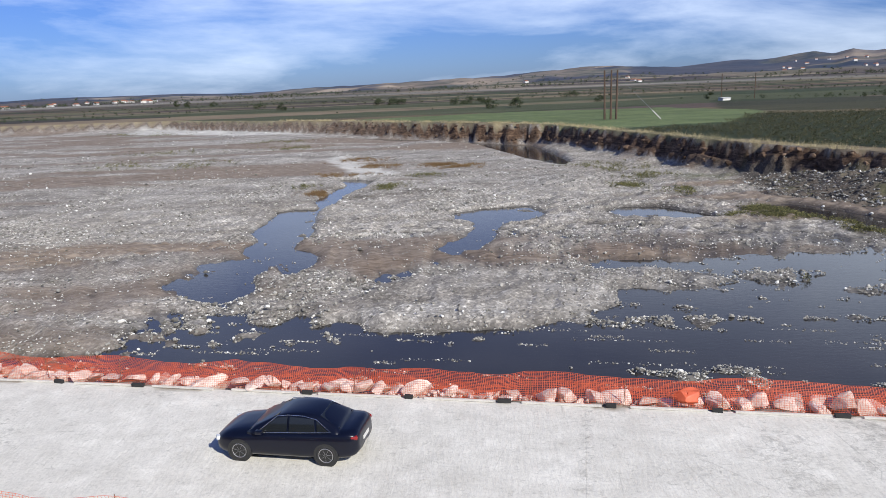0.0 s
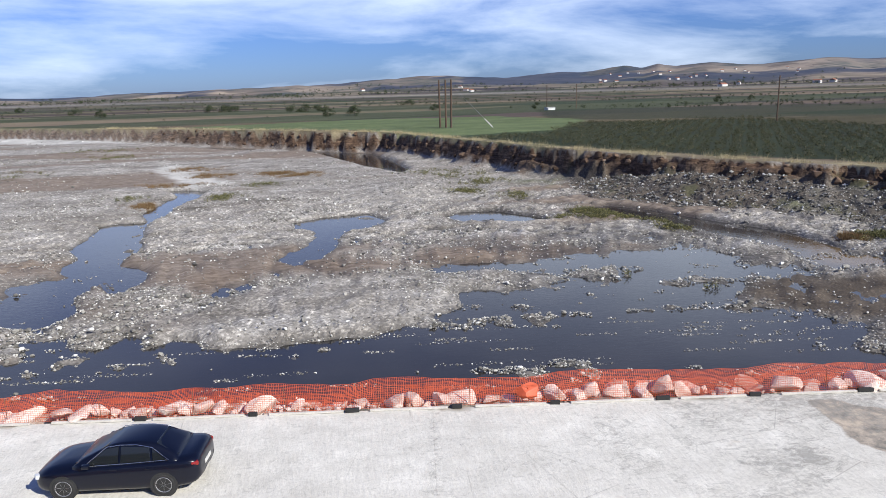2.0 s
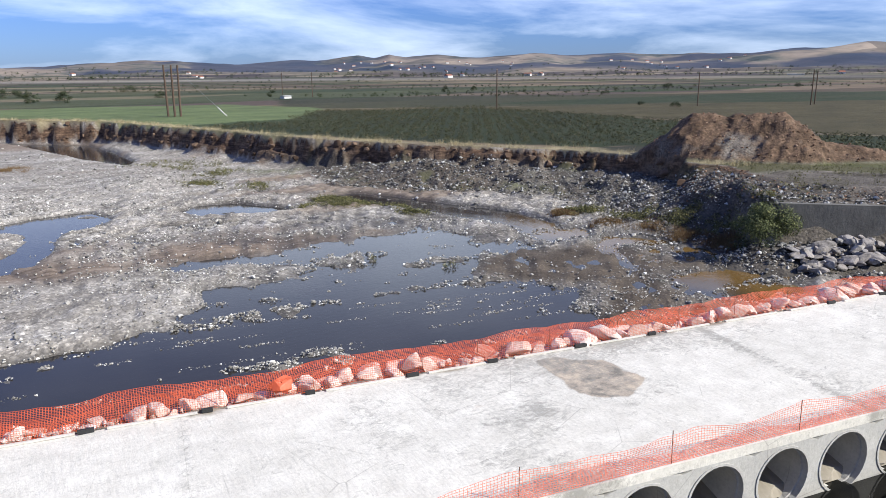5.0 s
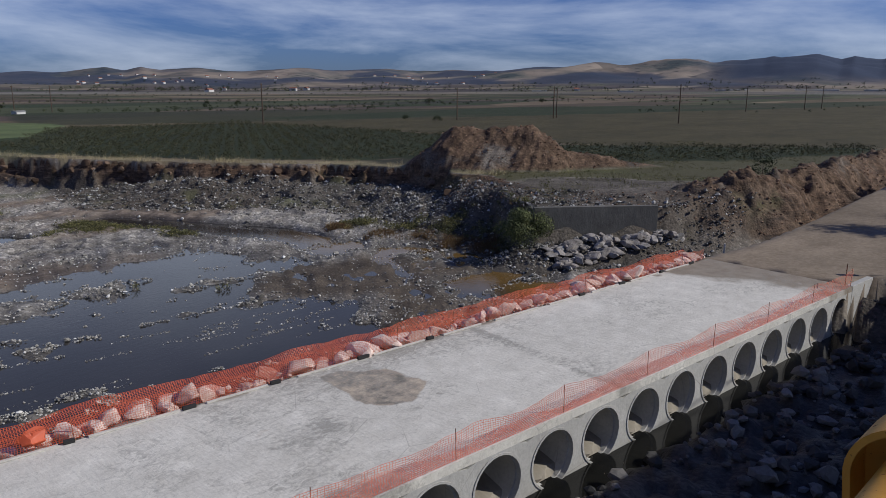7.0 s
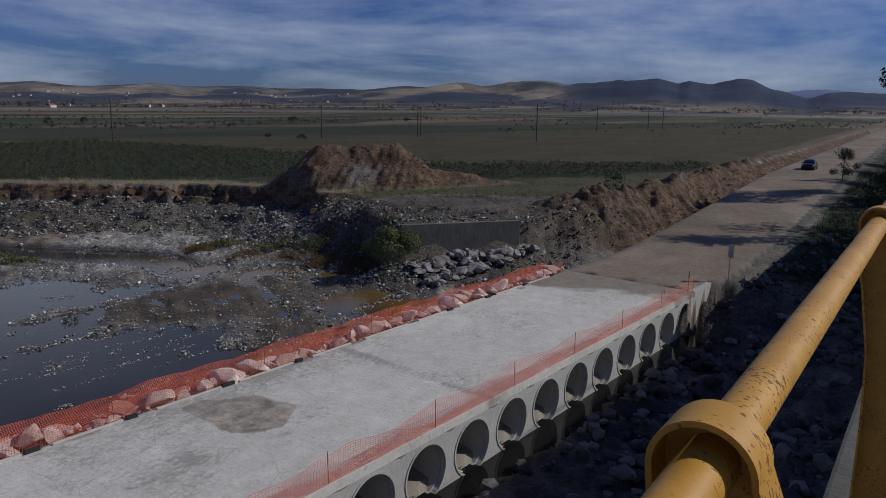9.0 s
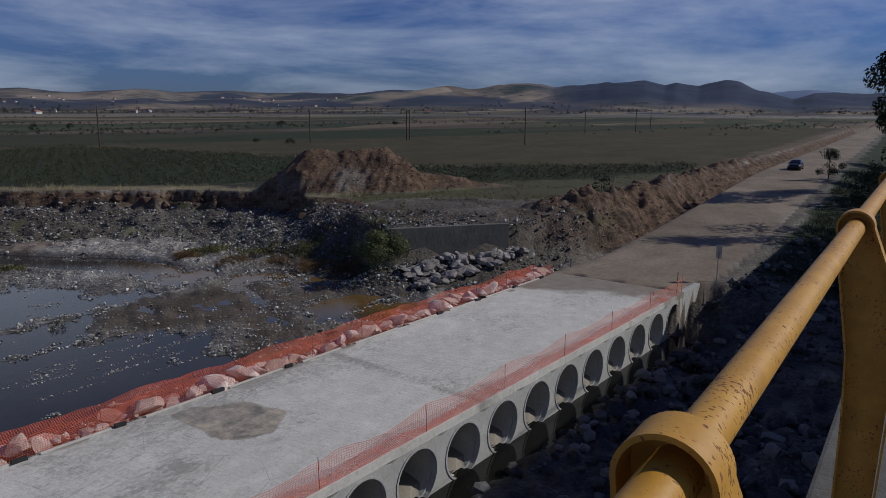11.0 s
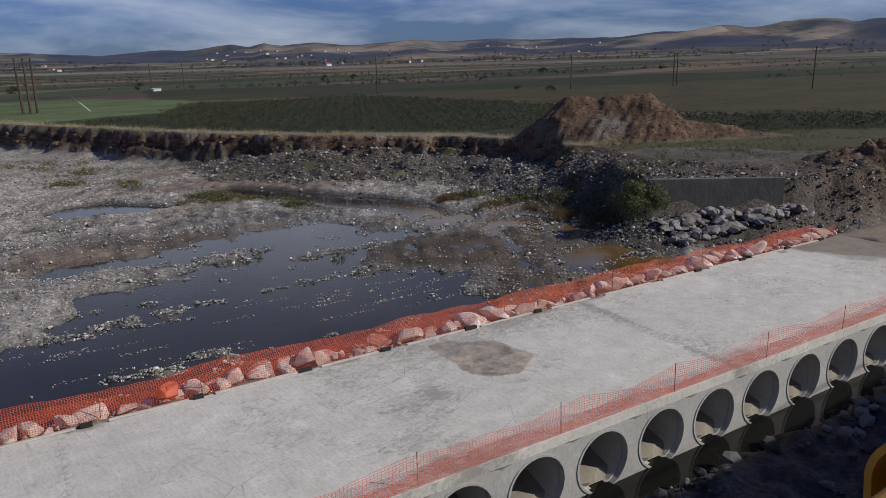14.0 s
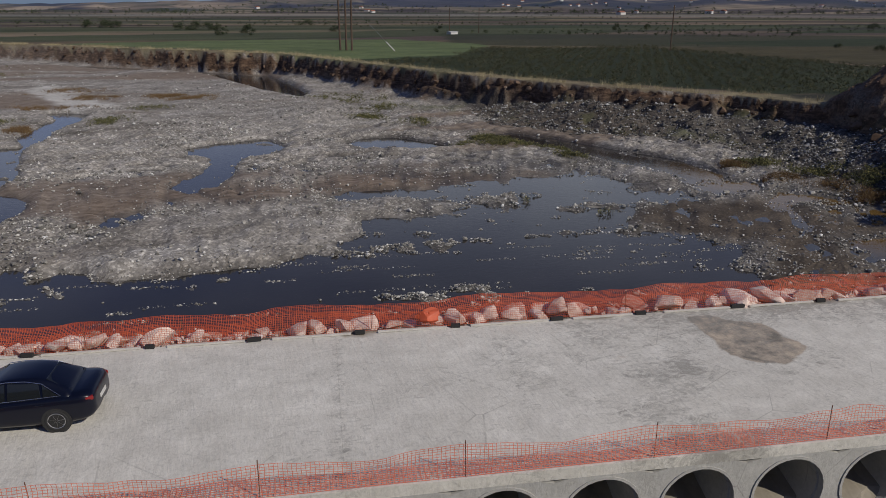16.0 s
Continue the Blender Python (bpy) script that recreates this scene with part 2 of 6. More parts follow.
def water_material(name, tint, brown=None):
    m = Nodes(name)
    ripple = m.noise(1.6, 4, 0.6, None, (1, 2.4, 1, 0.15))
    ripple2 = m.noise(7.0, 3, 0.5)
    m.bump(m.math("ADD", ripple, m.math("MULTIPLY", ripple2, 0.35)), 0.10, 0.05)
    col = m.ramp(m.noise(0.15, 4), (0.35, tint), (0.7, tuple(c * 1.5 for c in tint)))
    if brown:  # silt stirred up in the standing water beside the wing wall
        xyz = m.nodes.new("ShaderNodeSeparateXYZ")
        m.links.new(m.geo.outputs["Position"], xyz.inputs[0])
        wobble = m.math("MULTIPLY", m.noise(0.3, 3), 5.0)
        east = m.math("MULTIPLY", m.math("SUBTRACT", m.math("ADD", xyz.outputs["X"], wobble), 35.5), 0.3)
        near = m.math("MULTIPLY", m.math("SUBTRACT", 52.0, xyz.outputs["Y"]), 0.12)
        fac = m.math("MULTIPLY", m.ramp(east, (0.0, 0.0), (1.0, 1.0)), m.ramp(near, (0.0, 0.0), (1.0, 1.0)))
        col = m.mix(fac, col, brown)
    m.bsdf.inputs["IOR"].default_value = 1.33
    return m.done(col, 0.07, 0.0, 0.5)


def concrete_material(name, dark, light, stained=False):
    m = Nodes(name)
    fine, mid, big = m.noise(9, 8, 0.7), m.noise(1.1, 6, 0.62), m.noise(0.16, 4, 0.55)
    brush = m.noise(2.2, 5, 0.6, None, (3.0, 0.7, 1, 0.35))
    fac = m.math("ADD", m.math("MULTIPLY", mid, 0.5), m.math("ADD", m.math("MULTIPLY", big, 0.3), m.math("MULTIPLY", brush, 0.1)))
    col = m.ramp(fac, (0.3, dark), (0.5, tuple(0.5 * (a + b) for a, b in zip(dark, light))), (0.62, light))
    col = m.mix(0.4, col, m.ramp(fine, (0.3, 0.62), (0.55, 1.08)), "MULTIPLY")
    crack = m.ramp(m.voronoi(0.33, "DISTANCE_TO_EDGE"), (0.0, 0.55), (0.006, 1.0))
    crack = m.mix(m.ramp(m.noise(0.25, 3), (0.5, 0.0), (0.6, 1.0)), (1, 1, 1), crack)
    col = m.mix(0.7, col, crack, "MULTIPLY")
    if stained:
        s = m.attribute("stain")
        edge = m.ramp(m.math("ADD", s, m.math("MULTIPLY", m.math("SUBTRACT", mid, 0.5), 0.9)), (0.35, 0.0), (0.55, 1.0))
        dirt = m.ramp(m.noise(1.6, 6, 0.65), (0.38, (0.19, 0.175, 0.15)), (0.5, (0.36, 0.31, 0.255)), (0.62, (0.50, 0.42, 0.33)))
        col = m.mix(edge, col, dirt)
        d = m.ramp(m.math("ADD", m.attribute("dust"), m.math("MULTIPLY", m.math("SUBTRACT", mid, 0.5), 0.8)), (0.4, 0.0), (0.75, 1.0))
        col = m.mix(d, col, m.ramp(mid, (0.3, (0.22, 0.18, 0.14)), (0.7, (0.31, 0.27, 0.22))))
        gouge = m.noise(2.6, 8, 0.78, None, (1.0, 1.6, 1.0, 0.6), 1.2)
        rough_fac = m.math("ADD", m.math("MULTIPLY", m.attribute("scuff"), 0.32), gouge)
        col = m.mix(m.ramp(rough_fac, (0.55, 0.0), (0.73, 0.75)), col, (0.26, 0.25, 0.225))
    m.bump(m.math("ADD", fine, m.math("MULTIPLY", brush, 1.5)), 0.45, 0.03)
    return m.done(col, 0.85, 0.0, 0.3)


def painted_rail_material():
    m = Nodes("yellow_paint_with_rust")
    space = m.local()
    rust = m.noise(120, 4, 0.55, space, (1.35, 0.85, 0.85))
    big = m.noise(6, 4, 0.6, space)
    spots = m.ramp(m.math("ADD", m.math("MULTIPLY", rust, 0.75), m.math("MULTIPLY", big, 0.3)), (0.612, 0.0), (0.635, 1.0))
    paint = m.ramp(m.noise(14, 6, 0.6, space), (0.3, (0.47, 0.225, 0.025)), (0.7, (0.63, 0.33, 0.045)))
    col = m.mix(spots, paint, m.ramp(rust, (0.4, (0.07, 0.028, 0.012)), (0.7, (0.22, 0.09, 0.03))))
    m.bump(m.math("ADD", rust, m.math("MULTIPLY", spots, -0.4)), 0.25, 0.002)
    return m.done(col, m.ramp(spots, (0.0, 0.48), (1.0, 0.9)), 0.0)


def leaf_material(name, *stops):
    m = Nodes(name)
    col = m.ramp(m.island(), *stops)
    col = m.mix(0.35, col, m.ramp(m.noise(0.6, 3), (0.3, 0.6), (0.7, 1.35)), "MULTIPLY")
    m.bsdf.inputs["Subsurface Weight"].default_value = 0.0
    return m.done(col, 0.75, 0.0, 0.2)


def stone_material(name, *stops):
    m = Nodes(name)
    col = m.ramp(m.island(), *stops)
    col = m.mix(0.55, col, m.ramp(m.noise(7.0, 6, 0.65), (0.3, 0.6), (0.7, 1.35)), "MULTIPLY")
    m.bump(m.noise(14, 5, 0.6), 0.4, 0.02)
    return m.done(col, 0.9, 0.0, 0.25)


def boulder_material(name, dark, light):
    m = Nodes(name)
    col = m.ramp(m.noise(2.6, 8, 0.68), (0.3, dark), (0.66, light))
    col = m.mix(1.0, col, m.ramp(m.chance(), (0.0, (0.78, 0.72, 0.68)), (0.5, (1.0, 0.92, 0.88)), (1.0, (1.15, 1.12, 1.08))), "MULTIPLY")
    col = m.mix(0.5, col, m.ramp(m.noise(18, 5, 0.65), (0.3, 0.7), (0.7, 1.25)), "MULTIPLY")
    m.bump(m.noise(9, 8, 0.7), 0.6, 0.05)
    return m.done(col, 0.9, 0.0, 0.25)


MAT_GROUND = terrain_material()
MAT_WATER = water_material("river_water", (0.025, 0.023, 0.022), (0.14, 0.085, 0.028))
MAT_STILL_WATER = water_material("still_water", (0.010, 0.010, 0.009))
MAT_DECK = concrete_material("fresh_concrete", (0.51, 0.487, 0.437), (0.79, 0.762, 0.698), True)
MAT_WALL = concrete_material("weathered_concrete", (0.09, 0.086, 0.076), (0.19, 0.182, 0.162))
MAT_PIPE = concrete_material("pipe_concrete", (0.36, 0.35, 0.33), (0.52, 0.51, 0.48))
MAT_RAIL = painted_rail_material()
MAT_ORANGE = varied("orange_plastic", (0.42, 0.06, 0.022), (0.64, 0.125, 0.05), 3.0, 0.55, bump=0.0)
MAT_PALE_ORANGE = varied("sun_bleached_orange_plastic", (0.66, 0.16, 0.10), (0.84, 0.28, 0.18), 3.0, 0.6, bump=0.0)
MAT_BOULDER = boulder_material("pinkish_limestone", (0.50, 0.38, 0.33), (0.80, 0.70, 0.65))
MAT_GREY_ROCK = boulder_material("grey_quarry_stone", (0.10, 0.098, 0.096), (0.40, 0.395, 0.385))
MAT_COBBLE = stone_material("river_cobbles", (0.0, (0.10, 0.095, 0.085)), (0.35, (0.22, 0.21, 0.19)), (0.7, (0.33, 0.315, 0.285)), (0.86, (0.48, 0.46, 0.42)), (1.0, (0.78, 0.77, 0.74)))
# stone colour darkened to deepen the shade below the bridge
MAT_SHADED_STONE = stone_material("dark_rubble", (0.0, (0.03, 0.03, 0.03)), (0.5, (0.09, 0.085, 0.08)), (1.0, (0.22, 0.21, 0.20)))
MAT_PEBBLE = stone_material("pale_pebbles", (0.0, (0.19, 0.178, 0.158)), (0.6, (0.33, 0.315, 0.285)), (1.0, (0.62, 0.605, 0.57)))
MAT_CHIPS = stone_material("limestone_chips", (0.0, (0.36, 0.26, 0.22)), (0.6, (0.58, 0.47, 0.42)), (1.0, (0.80, 0.72, 0.67)))
MAT_TALUS = stone_material("grey_fallen_stones", (0.0, (0.045, 0.042, 0.04)), (0.5, (0.12, 0.115, 0.105)), (0.8, (0.27, 0.26, 0.24)), (1.0, (0.55, 0.54, 0.52)))
MAT_BANK_EARTH = stone_material("brown_bank_earth", (0.0, (0.04, 0.025, 0.017)), (0.6, (0.10, 0.064, 0.043)), (1.0, (0.19, 0.13, 0.092)))
MAT_CLOD = stone_material("red_earth_clods", (0.0, (0.09, 0.05, 0.03)), (0.6, (0.22, 0.13, 0.085)), (1.0, (0.36, 0.25, 0.18)))
MAT_TIMBER = varied("grey_weathered_timber", (0.42, 0.40, 0.36), (0.66, 0.63, 0.58), 12.0, 0.85)
MAT_POLE = varied("creosoted_wood", (0.05, 0.032, 0.022), (0.12, 0.08, 0.055), 8.0, 0.9)
MAT_DARK = varied("black_rubber", (0.012, 0.012, 0.012), (0.03, 0.03, 0.03), 20.0, 0.8, bump=0.1)
MAT_STEEL = varied("galvanised_steel", (0.28, 0.28, 0.28), (0.42, 0.42, 0.42), 20.0, 0.45, 0.7, bump=0.0)
MAT_ROD = varied("rusty_steel_rod", (0.10, 0.045, 0.025), (0.22, 0.10, 0.055), 30.0, 0.85, bump=0.0)
MAT_WHITE = varied("white_painted_wall", (0.46, 0.45, 0.43), (0.62, 0.61, 0.58), 0.6, 0.8, bump=0.0)
MAT_ROOF = varied("red_roof_tiles", (0.20, 0.08, 0.05), (0.32, 0.14, 0.09), 1.2, 0.85, bump=0.0)
MAT_CROP = leaf_material("cotton_leaves", (0.0, (0.022, 0.026, 0.012)), (0.55, (0.055, 0.058, 0.027)), (0.9, (0.105, 0.10, 0.05)), (1.0, (0.24, 0.22, 0.16)))
MAT_DRY_GRASS = leaf_material("dry_grass", (0.0, (0.22, 0.18, 0.09)), (0.6, (0.40, 0.34, 0.20)), (1.0, (0.52, 0.46, 0.30)))
MAT_WEED = leaf_material("river_weeds", (0.0, (0.045, 0.05, 0.022)), (0.6, (0.115, 0.115, 0.05)), (0.9, (0.22, 0.20, 0.085)), (1.0, (0.32, 0.28, 0.10)))
MAT_RUSSET = leaf_material("russet_weeds", (0.0, (0.09, 0.05, 0.025)), (0.6, (0.18, 0.11, 0.055)), (1.0, (0.25, 0.19, 0.095)))
MAT_LEAF = leaf_material("tree_leaves", (0.0, (0.018, 0.026, 0.014)), (0.6, (0.042, 0.056, 0.028)), (1.0, (0.085, 0.095, 0.045)))
MAT_BUSH = leaf_material("bush_leaves", (0.0, (0.038, 0.05, 0.02)), (0.6, (0.10, 0.118, 0.046)), (1.0, (0.18, 0.19, 0.08)))
MAT_BARK = varied("bark", (0.06, 0.045, 0.035), (0.15, 0.12, 0.095), 10.0, 0.95)


# ---- building helpers ----
def link(name, bm, material, parent=None, label="", smooth=False):
    me = bpy.data.meshes.new(name)
    bm.to_mesh(me)
    bm.free()
    me.materials.append(material)
    if smooth:
        me.polygons.foreach_set("use_smooth", [True] * len(me.polygons))
    ob = new(name, me)
    ob.parent = parent
    if label:
        ob["label"] = label
    return ob


part = link


def empty(name, m=None):
    ob = new(name)
    ob.empty_display_size = 0.2
    if m is not None:
        ob.matrix_world = m
    return ob


def mesh_arrays(name, verts, faces, material, parent=None, smooth=False):
    """A mesh from arrays made by the code; faces all have the same number of corners."""
    me = bpy.data.meshes.new(name)
    n, k = faces.shape
    me.vertices.add(len(verts))
    me.vertices.foreach_set("co", np.asarray(verts, np.float32).ravel())
    me.loops.add(n * k)
    me.loops.foreach_set("vertex_index", faces.astype(np.int32).ravel())
    me.polygons.add(n)
    me.polygons.foreach_set("loop_start", np.arange(0, n * k, k, dtype=np.int32))
    me.polygons.foreach_set("use_smooth", np.full(n, smooth))
    me.update(calc_edges=True)
    me.materials.append(material)
    ob = new(name, me)
    ob.parent = parent
    return ob


def box(bm, size, at=(0, 0, 0), turn=None, bevel=0.0):
    m = Matrix.Translation(at) @ (turn or Matrix()) @ Matrix.Diagonal((*size, 1))
    made = bmesh.ops.create_cube(bm, size=1.0, matrix=m)["verts"]
    if bevel:
        edges = list({e for v in made for e in v.link_edges})
        bmesh.ops.bevel(bm, geom=edges, offset=bevel, segments=2, affect="EDGES", profile=0.6)


def tube(bm, points, radii, sides=12, caps=True):
    """A tube along points, with a radius at each."""
    rings = []
    for i, p in enumerate(points):
        p = Vector(p)
        a, b = Vector(points[max(i - 1, 0)]), Vector(points[min(i + 1, len(points) - 1)])
        way = (b - a).normalized()
        side = way.cross(Vector((0, 0, 1)))
        side = side.normalized() if side.length > 1e-3 else Vector((1, 0, 0))
        up = side.cross(way)
        rings.append([bm.verts.new(p + radii[i] * (math.cos(2 * math.pi * k / sides) * side + math.sin(2 * math.pi * k / sides) * up)) for k in range(sides)])
    for r, s in zip(rings, rings[1:]):
        for k in range(sides):
            bm.faces.new((r[k], r[(k + 1) % sides], s[(k + 1) % sides], s[k]))
    if caps:
        bm.faces.new(rings[0][::-1])
        bm.faces.new(rings[-1])
    return rings


def fbm(x, y, size, octaves=4, seed=0, gain=0.5):
    """Smooth value noise, about -1 to 1, on arrays."""
    total, amp, norm = np.zeros_like(x, dtype=float), 1.0, 0.0
    for o in range(octaves):
        s = size / 2**o
        gx, gy = x / s + 37.7 * o + seed * 11.3, y / s - 19.1 * o + seed * 7.7
        ix, iy = np.floor(gx), np.floor(gy)
        fx, fy = gx - ix, gy - iy
        fx, fy = fx * fx * (3 - 2 * fx), fy * fy * (3 - 2 * fy)

        def cell(a, b):
            h = np.sin(a * 127.1 + b * 311.7 + seed * 74.7) * 43758.5453
            return (h - np.floor(h)) * 2 - 1

        total += amp * ((cell(ix, iy) * (1 - fx) + cell(ix + 1, iy) * fx) * (1 - fy) + (cell(ix, iy + 1) * (1 - fx) + cell(ix + 1, iy + 1) * fx) * fy)
        norm += amp
        amp *= gain
    return total / norm * 1.6


def step(a, b, v):
    t = np.clip((v - a) / (b - a), 0, 1)
    return t * t * (3 - 2 * t)


def segment_distance(x, y, line):
    """Distance to an open line of points, on arrays, with its sign (plus to the left of the line's way), and the length along it."""
    best, sign, along, run = np.full(x.shape, 1e9), np.ones(x.shape), np.zeros(x.shape), 0.0
    for (ax, ay), (bx, by) in zip(line, line[1:]):
        dx, dy = bx - ax, by - ay
        n = math.hypot(dx, dy)
        t = np.clip(((x - ax) * dx + (y - ay) * dy) / n**2, 0, 1)
        d = np.hypot(x - ax - t * dx, y - ay - t * dy)
        s = np.where(dx * (y - ay) - dy * (x - ax) >= 0, 1.0, -1.0)
        near = d < best - 1e-6
        best, sign, along = np.where(near, d, best), np.where(near, s, sign), np.where(near, run + t * n, along)
        run += n
    return best * sign, along


def inside(x, y, ring):
    """Distance into a closed outline, on arrays: plus inside."""
    best, cross = np.full(x.shape, 1e9), np.zeros(x.shape, int)
    for (ax, ay), (bx, by) in zip(ring, ring[1:] + ring[:1]):
        dx, dy = bx - ax, by - ay
        t = np.clip(((x - ax) * dx + (y - ay) * dy) / (dx * dx + dy * dy + 1e-9), 0, 1)
        best = np.minimum(best, np.hypot(x - ax - t * dx, y - ay - t * dy))
        hit = ((ay > y) != (by > y)) & (x < dx * (y - ay) / (dy if abs(dy) > 1e-9 else 1e-9) + ax)
        cross += hit
    return np.where(cross % 2 == 1, best, -best)


# ---- the plan ----
WATER, FIELD = -1.9, 2.3
TURN = radians(-8.92)  # the causeway's way across the river
DU, DV = (math.cos(TURN), math.sin(TURN)), (-math.sin(TURN), math.cos(TURN))
NEAR_V, FAR_V = 13.95, 22.4  # the two sides of the causeway
END_U = 41.0


def deck(u, v, z=0.0):
    return Vector((u * DU[0] + v * DV[0], u * DU[1] + v * DV[1], z))


BANK = [(-900, 420), (-420, 330), (-173, 265), (-105, 255), (-35, 200), (15.4, 148), (24.5, 121), (33, 93), (43.5, 72), (53, 58), (55, 48), (54, 41), (50.5, 33), (53.5, 25), (62, 18.8), (80, 16.8), (112, 15), (400, -4)]
ROAD = [(40, 12.3), (50, 10.3), (65, 8.9), (100, 6.2), (200, 0.0), (490, -17.0), (1500, -80)]
LEFT_POOL = [(-20.6, 45.5), (-20.5, 49.4), (-19.8, 52.4), (-17.1, 53.1), (-18.4, 56.4), (-18.3, 59.9), (-19.9, 63.1), (-19.7, 68.0), (-20.6, 74.5), (-19.0, 76.0), (-16.1, 75.4), (-15.2, 68.4), (-13.9, 61.1), (-14.4, 56.7), (-12.2, 54.4), (-11.5, 50.6), (-12.7, 47.3), (-14.2, 50.6), (-15.3, 47.3), (-13.9, 44.0), (-14.2, 41.8), (-15.2, 41.0), (-17.6, 41.9), (-19.3, 43.6)]
LEFT_STREAM = [(-16.0, 75.1), (-17.7, 81.6), (-17.3, 86.8), (-16.4, 94.6), (-18.5, 101), (-17.0, 101.5), (-12.8, 98.0), (-13.2, 90.9), (-14.9, 84.5), (-15.2, 77.9)]
BAR_POOL = [(-1.6, 70.4), (1.1, 72.2), (5.8, 73.4), (7.4, 68.9), (5.9, 64.8), (3.4, 64.4), (2.7, 62.8), (1.9, 58.0), (0.5, 53.8), (-1.4, 52.4), (-2.6, 54.4), (-0.9, 57.9), (0.4, 62.3), (0.2, 65.6), (-1.3, 67.0)]
SMALL_POOL = [(-6.8, 46.3), (-5.6, 47.9), (-4.4, 48.3), (-3.6, 47.1), (-4.3, 44.9), (-6.2, 44.4)]
TEAL_POOL = [(12.8, 68.7), (15.3, 71.2), (18.9, 70.6), (22.2, 65.5), (22.4, 62.8), (19.0, 63.2), (14.0, 65.0)]
FAR_POOL = [(-120, 262), (-60, 226), (-37, 211), (-21, 194), (-3.6, 178), (7.7, 160), (13.5, 148), (15.2, 134), (16.2, 114), (14.0, 107.5), (11.0, 114), (7.4, 130), (1.6, 154), (-8.7, 165), (-60, 214)]
UPPER_CHANNEL = [(7.8, 47.8), (9.6, 49.5), (11.9, 49.0), (15.0, 48.4), (18.9, 49.5), (25.6, 49.4), (29.0, 49.4), (30.6, 45.3), (32.4, 43.1), (32.6, 40.0), (29.2, 38.3), (27.4, 40.2), (23.5, 39.6), (16.6, 40.9), (14.2, 42.0), (16.5, 44.0), (13.5, 45.9), (9.9, 46.9)]
MAIN_CHANNEL = [(8.9, 42.2), (12.8, 41.8), (16.4, 41.2), (19.7, 41.2), (23.2, 40.2), (27.2, 39.6), (24.3, 36.6), (24.8, 34.9), (28.4, 32.2), (28.3, 30.4), (24.9, 27.7), (26.3, 25.6), (25, 18), (-60, 30), (-60, 33), (-20.4, 32.9), (-17.4, 34.4), (-13, 34.0), (-9, 35.2), (-5.6, 35.4), (-2.0, 35.0), (-0.5, 35.3), (2.8, 35.5), (4.3, 36.3), (6.3, 37.7), (8.0, 38.9)]
LEFT_SHALLOWS = [(-17.6, 34.0), (-20.2, 37.2), (-19.3, 39.0), (-17.6, 40.8), (-16.2, 38.4), (-14.6, 40.4), (-12.8, 39.6), (-12.6, 37.5), (-11.0, 37.0), (-10.2, 38.9), (-9.1, 38.8), (-8.6, 36.2), (-7.4, 37.7), (-6.2, 37.0), (-5.6, 34.8), (-9, 34.5), (-13, 33.6)]
BANK_CHANNEL = [(27.6, 69.0), (30.9, 70.2), (33.5, 65.8), (35.6, 60.0), (37.7, 55.3), (39.2, 51.3), (38.9, 46.3), (40.0, 43.0), (37.9, 40.0), (33.7, 39.8), (33.7, 44.3), (35.0, 45.3), (34.2, 50.0), (33.2, 51.7), (32.2, 55.9), (31.4, 59.0), (28.6, 62.8)]
BROWN_WATER = [(39.2, 41.0), (40.5, 38.7), (41.7, 36.0), (42.0, 32.9), (42.0, 29.0), (39.1, 29.0), (38.4, 31.9), (37.4, 34.9), (36.3, 37.4)]
BROWN_SHALLOW = [(34.2, 30.0), (37.2, 29.8), (38.9, 28.2), (41.2, 28.6), (43.2, 27.7), (40.5, 25.0), (38.1, 22.6), (33.9, 23.4), (31.9, 25.8), (32.7, 28.3)]
POOLS = [LEFT_POOL, LEFT_STREAM, BAR_POOL, SMALL_POOL, TEAL_POOL, FAR_POOL, UPPER_CHANNEL, MAIN_CHANNEL, LEFT_SHALLOWS, BANK_CHANNEL, BROWN_WATER, BROWN_SHALLOW]
ISLANDS = [[(8.7, 44.9), (9.7, 46.5), (12.2, 47.2), (14.6, 44.6), (16.4, 42.9), (13.1, 41.8), (10.9, 42.0), (9.0, 42.2)], [(16.7, 44.2), (18.3, 45.7), (20.0, 44.2), (19.5, 42.1), (17.6, 42.5)]]
MUD = [(27.2, 39.6), (31.7, 39.3), (35.7, 37.7), (37.7, 34.0), (38.8, 29.4), (34.6, 29.6), (32.8, 28.0), (32.0, 25.0), (36, 20), (26, 21), (23.8, 26.2), (28.3, 30.4), (24.8, 34.9), (24.3, 36.6)]
SILTS = [
    [(5.9, 49.7), (8.1, 54.2), (14.0, 54.0), (20.6, 51.2), (25.8, 50.5), (21.6, 49.3), (15.1, 48.5), (8.8, 49.0)],
    [(-9.5, 50.0), (-3.2, 53.7), (1.2, 54.1), (8.2, 49.6), (2.6, 48.2), (-3.0, 49.5), (-7.2, 45.2)],
]
PALE = [[(-25.3, 138), (-21.5, 133), (-13.5, 110), (-11.2, 102.5), (-15, 101), (-22.5, 121)], [(-118, 242), (-113, 260), (-79, 240), (-49, 213), (-44, 198), (-70, 211), (-102, 231)]]
CROPLAND = [(22, 118), (43.6, 127.2), (62.4, 158.2), (102.4, 150.0), (101.3, 117.0), (99, 86), (90, 55), (119.4, 20), (107, 17.2), (84, 27), (76, 36), (68, 54), (57.5, 59.5), (45.8, 74), (34.2, 99)]
MEADOW = [(-30, 205), (13.2, 218.0), (56.4, 212.9), (70.0, 169.8), (47, 132.1), (22, 126), (12, 160), (-30, 202)]
STUBBLE = [(99.0, 148), (139.7, 139.1), (214, 112), (420, 60), (420, 2), (116, 18), (92, 55), (101, 88)]
